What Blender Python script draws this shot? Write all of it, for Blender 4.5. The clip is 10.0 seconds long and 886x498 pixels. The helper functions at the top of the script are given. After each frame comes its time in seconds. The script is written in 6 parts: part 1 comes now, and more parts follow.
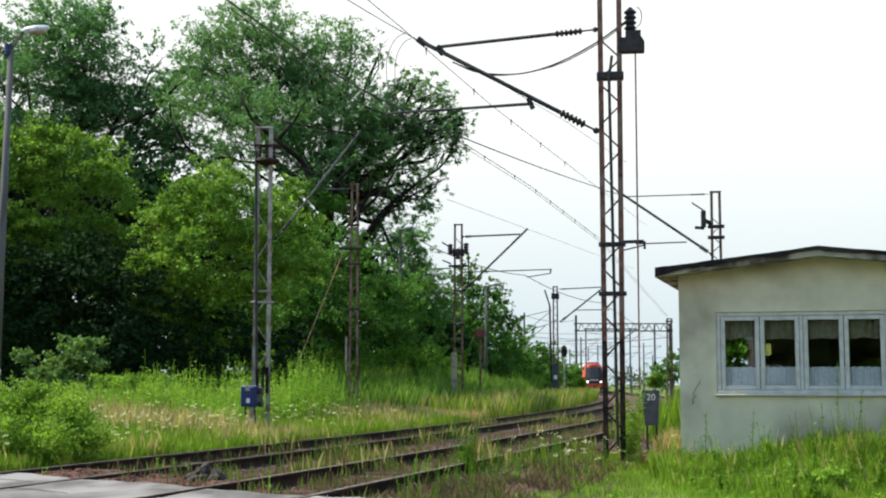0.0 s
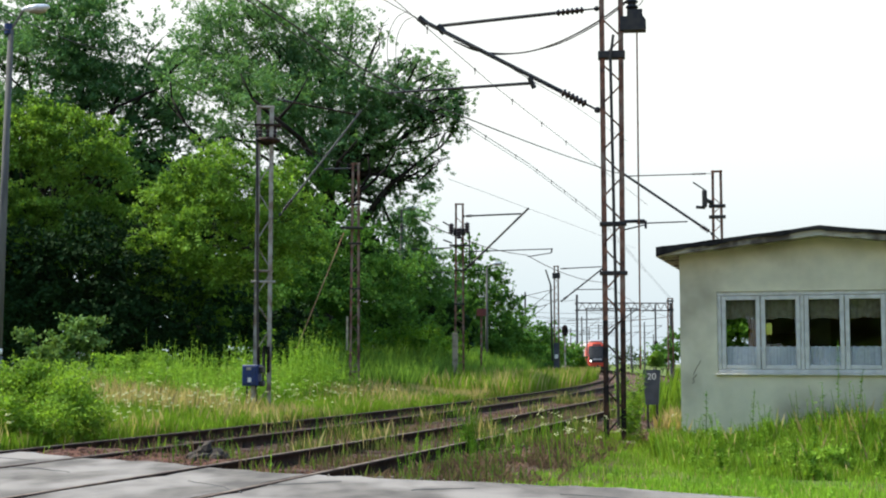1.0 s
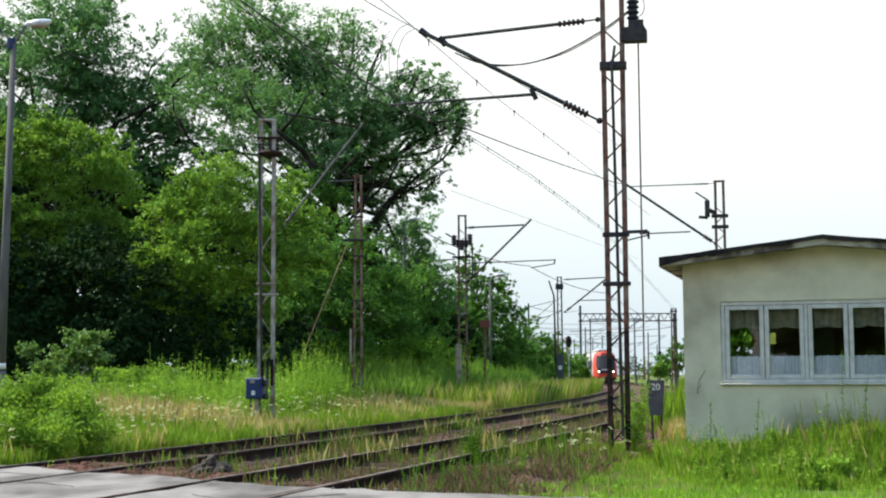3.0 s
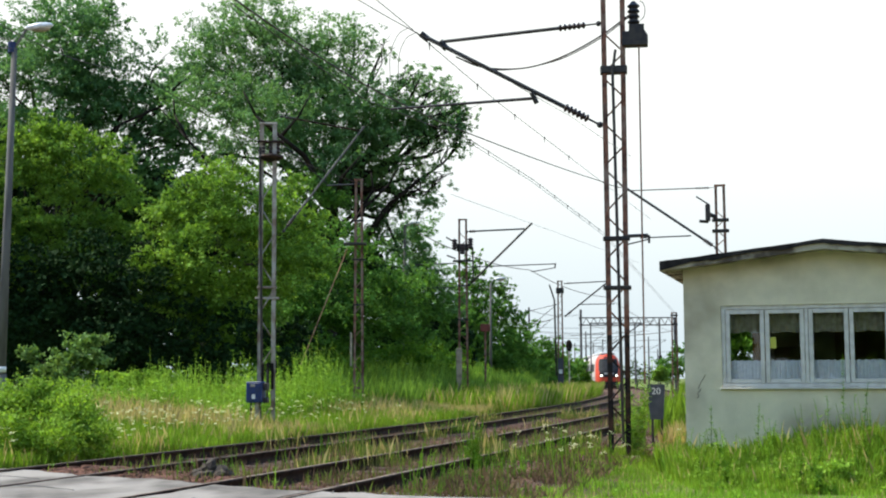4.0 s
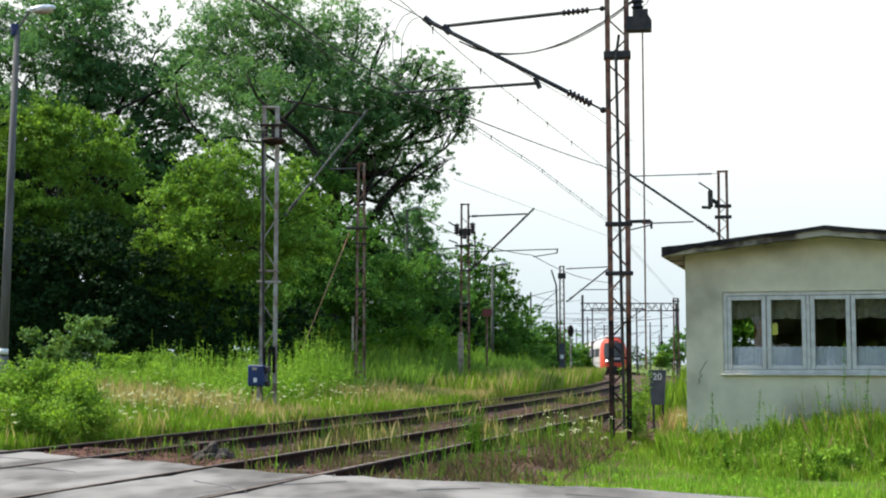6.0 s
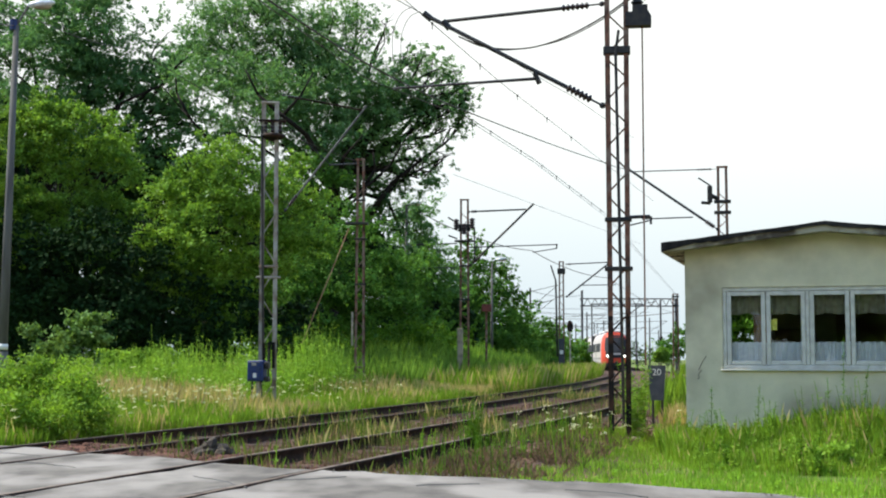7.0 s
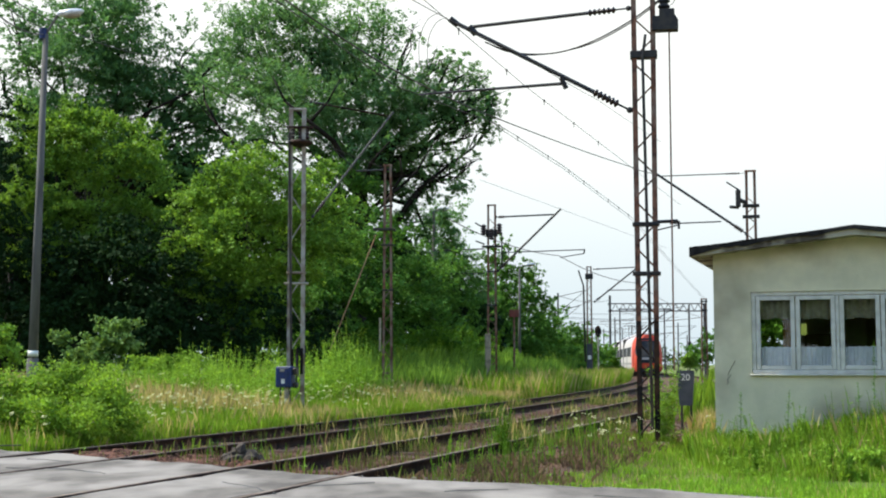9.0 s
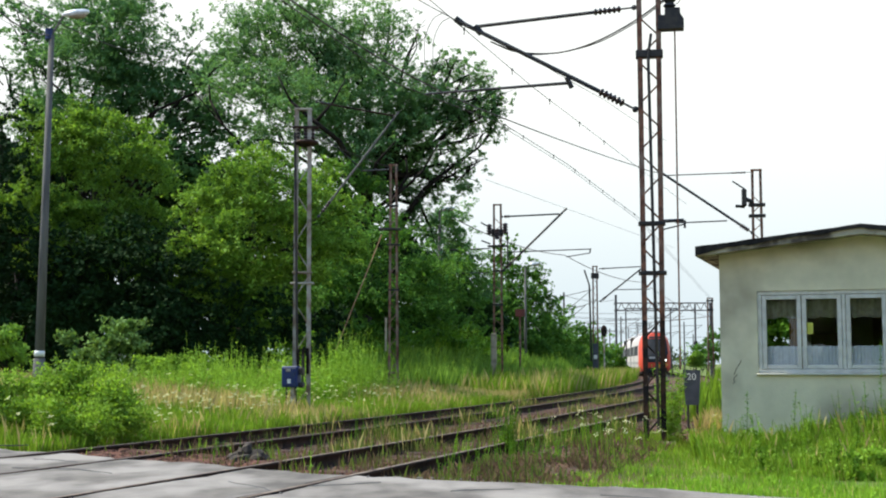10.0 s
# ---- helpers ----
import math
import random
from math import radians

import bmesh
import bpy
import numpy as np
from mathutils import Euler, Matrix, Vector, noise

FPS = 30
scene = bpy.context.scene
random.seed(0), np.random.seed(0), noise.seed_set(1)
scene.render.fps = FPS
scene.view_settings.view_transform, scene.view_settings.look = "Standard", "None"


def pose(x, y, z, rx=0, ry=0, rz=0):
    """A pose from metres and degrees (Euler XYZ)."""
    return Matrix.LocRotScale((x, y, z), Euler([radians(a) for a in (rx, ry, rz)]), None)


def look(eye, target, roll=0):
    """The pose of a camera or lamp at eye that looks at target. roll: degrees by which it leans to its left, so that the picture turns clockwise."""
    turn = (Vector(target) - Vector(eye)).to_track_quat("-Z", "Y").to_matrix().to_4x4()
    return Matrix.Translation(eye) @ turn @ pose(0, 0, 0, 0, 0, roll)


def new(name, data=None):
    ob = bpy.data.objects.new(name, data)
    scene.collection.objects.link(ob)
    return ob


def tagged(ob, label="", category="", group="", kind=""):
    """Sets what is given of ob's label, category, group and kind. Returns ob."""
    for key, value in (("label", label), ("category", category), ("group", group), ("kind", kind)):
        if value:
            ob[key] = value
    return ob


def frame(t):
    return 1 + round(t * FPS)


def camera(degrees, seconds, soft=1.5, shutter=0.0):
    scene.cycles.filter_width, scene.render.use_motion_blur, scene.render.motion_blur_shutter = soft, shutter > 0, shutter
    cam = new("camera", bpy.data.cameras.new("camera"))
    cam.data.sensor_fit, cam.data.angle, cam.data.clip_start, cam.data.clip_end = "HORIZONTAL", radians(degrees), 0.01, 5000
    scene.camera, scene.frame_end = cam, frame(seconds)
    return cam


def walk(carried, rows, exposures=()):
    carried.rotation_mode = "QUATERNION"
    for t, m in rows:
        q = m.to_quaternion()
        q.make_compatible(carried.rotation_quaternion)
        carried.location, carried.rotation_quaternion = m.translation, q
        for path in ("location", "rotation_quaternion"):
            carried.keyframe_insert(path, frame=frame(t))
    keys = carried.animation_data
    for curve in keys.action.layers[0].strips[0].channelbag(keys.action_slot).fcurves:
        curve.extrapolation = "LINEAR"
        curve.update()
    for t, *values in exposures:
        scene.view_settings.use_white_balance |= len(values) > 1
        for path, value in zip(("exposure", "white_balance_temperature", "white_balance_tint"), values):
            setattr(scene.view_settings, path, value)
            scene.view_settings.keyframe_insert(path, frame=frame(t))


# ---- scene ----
# World: metres, z = 0 at the rail tops, y runs away from the camera.
EYE = 1.1
cam = camera(36.9, 10.0, soft=2.05)
AIM = [
    (0.0, -1.694, 5.804, 0.052), (0.5, -1.789, 5.123, 0.114), (1.0, -1.652, 4.92, 0.062), (1.5, -1.535, 4.75, -0.075),
    (2.0, -1.285, 4.748, -0.042), (2.5, -1.39, 5.004, -0.401), (3.0, -1.526, 5.425, -0.306), (3.2, -1.478, 5.425, -0.28),
    (4.3, -1.555, 5.628, -0.19), (4.5, -1.604, 5.579, -0.174), (5.0, -1.273, 5.633, -0.018), (5.5, -1.168, 5.181, 0.056),
    (5.7, -1.338, 5.01, 0.06), (6.8, -1.457, 4.828, 0.08), (7.0, -1.433, 4.73, 0.081), (7.5, -1.175, 4.78, 0.0),
    (8.0, -0.815, 4.903, -0.053), (8.5, -0.538, 5.053, -0.049), (9.0, -0.25, 4.971, -0.059), (9.5, 0.06, 4.896, -0.005),
    (10.0, 0.0, 4.957, -0.123),
]


def aim(yaw, pitch, roll):
    y, p = radians(yaw), radians(pitch)
    ahead = Vector((-math.sin(y) * math.cos(p), math.cos(y) * math.cos(p), math.sin(p)))
    return look((0, 0, EYE), Vector((0, 0, EYE)) + ahead, roll)


KELVIN, TINT = 6550, 5
EXPOSURES = ((0.0, 1.37), (1.0, 1.41), (2.5, 1.45), (10.0, 1.44))
walk(cam, [(t, aim(y, p, r)) for t, y, p, r in AIM], [(t, stops, KELVIN, TINT) for t, stops in EXPOSURES])

# ---- light: hazy summer sky, the sun high ahead ----
SUN_ELEV, SUN_AZ = 54.0, -72.0   # azimuth measured from +y towards +x
world = bpy.data.worlds.new("world")
scene.world = world
world.use_nodes = True
wn = world.node_tree.nodes
sky = wn.new("ShaderNodeTexSky")
sky.sky_type, sky.sun_disc = "NISHITA", False
sky.sun_elevation, sky.sun_rotation = radians(SUN_ELEV), radians(SUN_AZ)
sky.air_density, sky.dust_density, sky.ozone_density = 1.15, 0.0, 1.5
wn["Background"].inputs[1].default_value = 0.15
world.node_tree.links.new(sky.outputs[0], wn["Background"].inputs[0])
HAZE_LOW, HAZE_HIGH = (0.27, 0.31, 0.345), (0.42, 0.425, 0.425)
sun = new("sun", bpy.data.lights.new("sun", "SUN"))
sun.data.energy, sun.data.angle, sun.data.color = 3.0, radians(2.0), (1.0, 0.93, 0.80)
e, a = radians(SUN_ELEV), radians(SUN_AZ)
sun.matrix_world = look((0, 0, 30), Vector((0, 0, 30)) - Vector((math.sin(a) * math.cos(e), math.cos(a) * math.cos(e), math.sin(e))))


# ---- materials ----
def material(name, colour, rough=0.8, metal=0.0, second=None, scale=4.0, bump=0.0, fine=40.0, island=0.0, translucent=0.0,
             third=None, third_scale=0.7, spread=(0.4, 0.65), stretch=(1, 1, 1), obrand=0.0, third_spread=(0.48, 0.66)):
    """A node material: two noise scales of colour, fine relief, random shade by piece, and light through leaves."""
    m = bpy.data.materials.new(name)
    m.use_nodes = True
    nt = m.node_tree
    N, L = nt.nodes, nt.links
    b = N["Principled BSDF"]
    b.inputs["Roughness"].default_value, b.inputs["Metallic"].default_value = rough, metal
    b.inputs["Specular IOR Level"].default_value = 0.05 if translucent else (0.12 if rough > 0.65 else 0.35)
    co = N.new("ShaderNodeNewGeometry")
    mp = N.new("ShaderNodeMapping")
    mp.inputs["Scale"].default_value = stretch
    L.new(co.outputs["Position"], mp.inputs["Vector"])

    def noise_node(s, detail=5.0):
        n = N.new("ShaderNodeTexNoise")
        n.inputs["Scale"].default_value, n.inputs["Detail"].default_value = s, detail
        L.new(mp.outputs[0], n.inputs["Vector"])
        return n

    def mix(fac, c1, c2, blend="MIX"):
        x = N.new("ShaderNodeMix")
        x.data_type, x.blend_type = "RGBA", blend
        for sock, v in ((x.inputs[0], fac), (x.inputs[6], c1), (x.inputs[7], c2)):
            if isinstance(v, bpy.types.NodeSocket):
                L.new(v, sock)
            elif isinstance(v, (int, float)):
                sock.default_value = v
            else:
                sock.default_value = (*v, 1)
        return x.outputs[2]

    def ramp(src, lo, hi):
        r = N.new("ShaderNodeMapRange")
        r.inputs[1].default_value, r.inputs[2].default_value = lo, hi
        L.new(src, r.inputs[0])
        return r.outputs[0]

    col = colour
    if second:
        col = mix(ramp(noise_node(scale).outputs[0], *spread), colour, second)
    if third:
        col = mix(ramp(noise_node(third_scale, 4.0).outputs[0], *third_spread), col, third)
    if island or obrand:
        src = co.outputs["Random Per Island"]
        if obrand:
            oi = N.new("ShaderNodeObjectInfo")
            src = oi.outputs["Random"]
        r = N.new("ShaderNodeMapRange")
        k = island or obrand
        r.inputs[3].default_value, r.inputs[4].default_value = 1 - k, 1 + k
        L.new(src, r.inputs[0])
        hsv = N.new("ShaderNodeHueSaturation")
        L.new(r.outputs[0], hsv.inputs["Value"])
        if isinstance(col, bpy.types.NodeSocket):
            L.new(col, hsv.inputs["Color"])
        else:
            hsv.inputs["Color"].default_value = (*col, 1)
        col = hsv.outputs[0]
    if isinstance(col, bpy.types.NodeSocket):
        L.new(col, b.inputs["Base Color"])
    else:
        b.inputs["Base Color"].default_value = (*col, 1)
    if bump:
        bp = N.new("ShaderNodeBump")
        bp.inputs["Strength"].default_value, bp.inputs["Distance"].default_value = bump, 0.02
        L.new(noise_node(fine).outputs[0], bp.inputs["Height"])
        L.new(bp.outputs[0], b.inputs["Normal"])
    if translucent:
        t = N.new("ShaderNodeBsdfTranslucent")
        tc = mix(1.0, col, (1.0, 1.0, 0.55), "MULTIPLY")
        L.new(tc, t.inputs[0])
        sh = N.new("ShaderNodeMixShader")
        sh.inputs[0].default_value = translucent
        L.new(b.outputs[0], sh.inputs[1])
        L.new(t.outputs[0], sh.inputs[2])
        L.new(sh.outputs[0], N["Material Output"].inputs[0])
    return m


M = {
    "soil": material("soil", (0.12, 0.064, 0.045), 0.95, second=(0.06, 0.037, 0.027), scale=3, bump=0.6, fine=25, third=(0.075, 0.055, 0.035), third_scale=0.5),
    "turf": material("turf", (0.10, 0.15, 0.03), 0.95, second=(0.06, 0.09, 0.02), scale=1.6, bump=0.6, fine=18, third=(0.16, 0.14, 0.06), third_scale=0.3),
    "ballast": material("ballast", (0.13, 0.068, 0.05), 0.95, second=(0.055, 0.032, 0.026), scale=8, bump=0.9, fine=30, island=0.35),
    "asphalt": material("asphalt", (0.145, 0.128, 0.112), 0.85, second=(0.085, 0.075, 0.066), scale=6.0, bump=0.45, fine=90, third=(0.23, 0.207, 0.185), third_scale=1.7, spread=(0.40, 0.66), third_spread=(0.46, 0.60), stretch=(0.55, 0.3, 1.0)),
    "patch": material("patch", (0.08, 0.08, 0.08), 0.9, second=(0.07, 0.065, 0.06), scale=5, bump=0.4, fine=50),
    "rail": material("rail", (0.04, 0.023, 0.017), 0.9, second=(0.014, 0.010, 0.008), scale=6, bump=0.2),
    "rail_top": material("rail_top", (0.11, 0.082, 0.065), 0.68, 0.1, second=(0.06, 0.038, 0.03), scale=5),
    "rail_top_worn": material("rail_top_worn", (0.19, 0.145, 0.11), 0.68, 0.1, second=(0.09, 0.06, 0.045), scale=5),
    "sleeper": material("sleeper", (0.09, 0.06, 0.045), 0.9, second=(0.05, 0.035, 0.03), scale=7, bump=0.5, obrand=0.3),
    "rust": material("rust", (0.2, 0.095, 0.062), 0.75, second=(0.07, 0.04, 0.032), scale=7, bump=0.25, third=(0.22, 0.16, 0.125), third_scale=2.2),
    "rod_rust": material("rod_rust", (0.42, 0.26, 0.15), 0.8, second=(0.3, 0.17, 0.10), scale=4),
    "tar": material("tar", (0.012, 0.012, 0.013), 0.7, second=(0.06, 0.032, 0.022), scale=5, bump=0.2),
    "steel_grey": material("steel_grey", (0.36, 0.345, 0.30), 0.7, 0.0, second=(0.20, 0.15, 0.11), scale=4, bump=0.15),
    "black_iron": material("black_iron", (0.02, 0.02, 0.022), 0.5, 0.3, second=(0.04, 0.035, 0.03), scale=12, bump=0.1),
    "insulator": material("insulator", (0.035, 0.02, 0.017), 0.3, second=(0.02, 0.012, 0.01), scale=10),
    "wire": material("wire", (0.055, 0.042, 0.036), 0.7, 0.0, second=(0.08, 0.07, 0.065), scale=3),
    "pole": material("pole", (0.12, 0.118, 0.11), 0.85, second=(0.08, 0.078, 0.075), scale=3, bump=0.3, stretch=(3, 3, 0.4)),
    "concrete": material("concrete", (0.34, 0.29, 0.21), 0.9, second=(0.2, 0.17, 0.125), scale=6, bump=0.4),
    "white": material("white", (0.75, 0.75, 0.72), 0.6, second=(0.6, 0.6, 0.57), scale=8),
    "lamp_shell": material("lamp_shell", (0.75, 0.76, 0.77), 0.35, 0.1, second=(0.42, 0.42, 0.42), scale=8),
    "blue": material("blue", (0.006, 0.024, 0.115), 0.45, second=(0.01, 0.024, 0.075), scale=9, bump=0.05),
    "plaster": material("plaster", (0.62, 0.57, 0.40), 0.92, second=(0.51, 0.475, 0.335), scale=2.2, bump=0.25, fine=45, third=(0.33, 0.295, 0.205), third_scale=0.75),
    "tarpaper": material("tarpaper", (0.014, 0.013, 0.013), 0.95, second=(0.035, 0.032, 0.03), scale=6, bump=0.5, fine=30),
    "slab": material("slab", (0.36, 0.33, 0.25), 0.9, second=(0.085, 0.07, 0.055), scale=2.6, bump=0.4, spread=(0.45, 0.6)),
    "window_paint": material("window_paint", (0.55, 0.53, 0.47), 0.6, second=(0.44, 0.42, 0.37), scale=8, bump=0.15),
    "inner_wall": material("inner_wall", (0.30, 0.20, 0.10), 0.9, second=(0.2, 0.13, 0.06), scale=2),
    "wood_brown": material("wood_brown", (0.16, 0.08, 0.035), 0.6, second=(0.10, 0.05, 0.02), scale=3, stretch=(4, 4, 0.6)),
    "curtain": material("curtain", (0.80, 0.82, 0.86), 0.9, second=(0.66, 0.68, 0.74), scale=22, translucent=0.25),
    "drape": material("drape", (0.30, 0.15, 0.03), 0.9, second=(0.2, 0.09, 0.02), scale=9, translucent=0.3),
    "valance": material("valance", (0.30, 0.28, 0.19), 0.9, second=(0.22, 0.20, 0.13), scale=14, translucent=0.3),
    "note": material("note", (0.75, 0.72, 0.15), 0.7, second=(0.68, 0.66, 0.13), scale=20),
    "post_paint": material("post_paint", (0.04, 0.047, 0.06), 0.6, second=(0.065, 0.07, 0.085), scale=5, bump=0.2),
    "leaf_willow": material("leaf_willow", (0.155, 0.295, 0.11), 0.55, second=(0.09, 0.185, 0.077), scale=0.5, island=0.3, translucent=0.48),
    "leaf_left": material("leaf_left", (0.13, 0.265, 0.105), 0.55, second=(0.08, 0.175, 0.075), scale=0.5, island=0.25, translucent=0.5),
    "leaf_maple": material("leaf_maple", (0.225, 0.37, 0.055), 0.5, second=(0.115, 0.225, 0.036), scale=0.6, island=0.4, translucent=0.45),
    # Near-black green with the shade under the canopies put into the colour.
    "leaf_shaded": material("leaf_shaded", (0.016, 0.04, 0.011), 0.75, second=(0.009, 0.024, 0.007), scale=0.6, island=0.2, translucent=0.06),
    "leaf_scrub": material("leaf_scrub", (0.12, 0.235, 0.022), 0.55, second=(0.075, 0.165, 0.018), scale=0.6, island=0.4, translucent=0.4),
    "leaf_grey": material("leaf_grey", (0.17, 0.27, 0.075), 0.55, second=(0.1, 0.19, 0.045), scale=1.5, island=0.4, translucent=0.35),
    "leaf_bush": material("leaf_bush", (0.245, 0.39, 0.05), 0.55, second=(0.13, 0.235, 0.03), scale=1.8, island=0.4, translucent=0.45),
    "leaf_nettle": material("leaf_nettle", (0.27, 0.42, 0.06), 0.55, second=(0.17, 0.31, 0.04), scale=1.2, island=0.4, translucent=0.45),
    "leaf_mid": material("leaf_mid", (0.12, 0.25, 0.045), 0.55, second=(0.07, 0.165, 0.03), scale=0.6, island=0.4, translucent=0.4),
    "red_soil": material("red_soil", (0.13, 0.055, 0.038), 0.95, second=(0.055, 0.03, 0.023), third=(0.09, 0.06, 0.04), third_scale=1.6, scale=5, bump=0.8, fine=22),
    "dead_grass": material("dead_grass", (0.2, 0.13, 0.085), 0.8, second=(0.11, 0.072, 0.048), scale=1.0, island=0.35, translucent=0.2),
    "clod": material("clod", (0.05, 0.042, 0.036), 0.95, second=(0.085, 0.07, 0.055), scale=14, bump=0.8),
    "bark": material("bark", (0.02, 0.016, 0.013), 0.95, second=(0.011, 0.009, 0.008), scale=5, bump=0.8, fine=14),
    "grass": material("grass", (0.21, 0.32, 0.035), 0.6, second=(0.15, 0.255, 0.028), scale=0.7, island=0.35, translucent=0.4),
    "reed": material("reed", (0.19, 0.32, 0.055), 0.65, second=(0.12, 0.22, 0.042), scale=0.8, island=0.35, translucent=0.4),
    "grass_dull": material("grass_dull", (0.15, 0.19, 0.04), 0.7, second=(0.11, 0.13, 0.035), scale=1.2, island=0.4, translucent=0.3),
    "grass_lush": material("grass_lush", (0.26, 0.43, 0.05), 0.6, second=(0.17, 0.32, 0.035), scale=1.4, island=0.35, translucent=0.45),
    "grass_dry": material("grass_dry", (0.52, 0.42, 0.19), 0.75, second=(0.41, 0.31, 0.15), scale=0.6, island=0.3, translucent=0.35),
    "petal": material("petal", (0.78, 0.78, 0.72), 0.7, second=(0.7, 0.7, 0.62), scale=8, translucent=0.3),
    "petal_yellow": material("petal_yellow", (0.65, 0.55, 0.04), 0.7, second=(0.55, 0.5, 0.03), scale=8, translucent=0.3),
    "train_red": material("train_red", (0.5, 0.05, 0.02), 0.6, second=(0.44, 0.045, 0.02), scale=2),
    "train_white": material("train_white", (0.42, 0.38, 0.37), 0.6, second=(0.36, 0.33, 0.32), scale=2),
    "train_dark": material("train_dark", (0.02, 0.022, 0.025), 0.7, second=(0.03, 0.03, 0.035), scale=3),
    "train_roof": material("train_roof", (0.48, 0.45, 0.46), 0.6, second=(0.4, 0.38, 0.38), scale=2),
    "train_door": material("train_door", (0.22, 0.21, 0.21), 0.6, second=(0.18, 0.17, 0.17), scale=2),
    "train_under": material("train_under", (0.03, 0.028, 0.028), 0.8, second=(0.05, 0.04, 0.035), scale=4),
    "sign_red": material("sign_red", (0.16, 0.035, 0.025), 0.6, second=(0.10, 0.03, 0.02), scale=6),
    "far_steel": material("far_steel", (0.10, 0.095, 0.10), 0.7, second=(0.06, 0.05, 0.05), scale=3, bump=0.1),
    "far_green": material("far_green", (0.09, 0.14, 0.06), 0.8, second=(0.035, 0.06, 0.03), scale=0.2, island=0.3, translucent=0.2),
}
lamp_glow = bpy.data.materials.new("headlight_glow")
lamp_glow.use_nodes = True
lamp_glow.node_tree.nodes["Principled BSDF"].inputs["Emission Color"].default_value = (1, 0.95, 0.85, 1)
lamp_glow.node_tree.nodes["Principled BSDF"].inputs["Emission Strength"].default_value = 1.6
glass = bpy.data.materials.new("window_glass")
glass.use_nodes = True
gb = glass.node_tree.nodes["Principled BSDF"]
gb.inputs["Transmission Weight"].default_value, gb.inputs["Roughness"].default_value, gb.inputs["IOR"].default_value = 1.0, 0.01, 1.45
gb.inputs["Base Color"].default_value = (0.85, 0.9, 0.9, 1)


# ---- mesh helpers ----
def tube(bm, p, q, r, r2=None, n=8):
    p, q = Vector(p), Vector(q)
    m = Matrix.Translation((p + q) / 2) @ (q - p).to_track_quat("Z", "Y").to_matrix().to_4x4()
    bmesh.ops.create_cone(bm, cap_ends=True, segments=n, radius1=r, radius2=r if r2 is None else r2, depth=(q - p).length, matrix=m)
    return bm


def box(bm, c, s, turn=None, bevel=0.0):
    m = Matrix.Translation(c) @ (turn if turn is not None else Matrix()) @ Matrix.Diagonal((*s, 1))
    made = bmesh.ops.create_cube(bm, size=1.0, matrix=m)
    if bevel:
        edges = {e for v in made["verts"] for e in v.link_edges}
        bmesh.ops.bevel(bm, geom=list(edges), offset=bevel, segments=1, affect="EDGES")
    return bm


def prism(bm, outline, y0, y1):
    """An outline in x and z, drawn out from y0 to y1."""
    front = [bm.verts.new((x, y0, z)) for x, z in outline]
    back = [bm.verts.new((x, y1, z)) for x, z in outline]
    bm.faces.new(front), bm.faces.new(back[::-1])
    for i in range(len(outline)):
        j = (i + 1) % len(outline)
        bm.faces.new((front[j], front[i], back[i], back[j]))
    bmesh.ops.recalc_face_normals(bm, faces=bm.faces)
    return bm


def part(name, bm, mat, parent=None, label="", smooth=False):
    me = bpy.data.meshes.new(name)
    bm.to_mesh(me)
    bm.free()
    me.materials.append(M[mat] if isinstance(mat, str) else mat)
    if smooth:
        me.polygons.foreach_set("use_smooth", [True] * len(me.polygons))
    ob = new(name, me)
    ob.parent = parent
    return tagged(ob, label)


def raw(name, verts, faces, mat, parent=None, label=""):
    """A mesh straight from arrays; every face has the same number of corners."""
    verts, faces = np.asarray(verts, float).reshape(-1, 3), np.asarray(faces, int)
    me = bpy.data.meshes.new(name)
    k, n = faces.shape[1], len(faces)
    me.vertices.add(len(verts)), me.loops.add(n * k), me.polygons.add(n)
    me.vertices.foreach_set("co", verts.ravel())
    me.loops.foreach_set("vertex_index", faces.ravel())
    me.polygons.foreach_set("loop_start", np.arange(0, n * k, k))
    me.update(calc_edges=True)
    me.validate()
    me.materials.append(M[mat] if isinstance(mat, str) else mat)
    ob = new(name, me)
    ob.parent = parent
    return tagged(ob, label)


def thing(name, at, turn, label, category, group="", kind=""):
    ob = new(name)
    ob.matrix_basis = pose(*at, 0, 0, turn)
    return tagged(ob, label, category, group, kind)


def cable(name, points, r, label, category="cable", parent=None, sag=0.0, group="", n=5, mat="wire", steps=10):
    """A round cable through points, each span hanging by sag."""
    cu = bpy.data.curves.new(name, "CURVE")
    cu.dimensions, cu.bevel_depth, cu.bevel_resolution = "3D", r, 1
    pts = []
    for p, q in zip(points, points[1:]):
        p, q = Vector(p), Vector(q)
        for i in range(steps):
            f = i / steps
            pts.append(p.lerp(q, f) - Vector((0, 0, 4 * sag * f * (1 - f))))
    pts.append(Vector(points[-1]))
    sp = cu.splines.new("POLY")
    sp.points.add(len(pts) - 1)
    for s, v in zip(sp.points, pts):
        s.co = (*v, 1)
    tmp = bpy.data.objects.new(name, cu)
    me = bpy.data.meshes.new_from_object(tmp)
    bpy.data.objects.remove(tmp)
    me.materials.append(M[mat])
    ob = new(name, me)
    ob.parent = parent
    return tagged(ob, label, "" if parent else category, group)


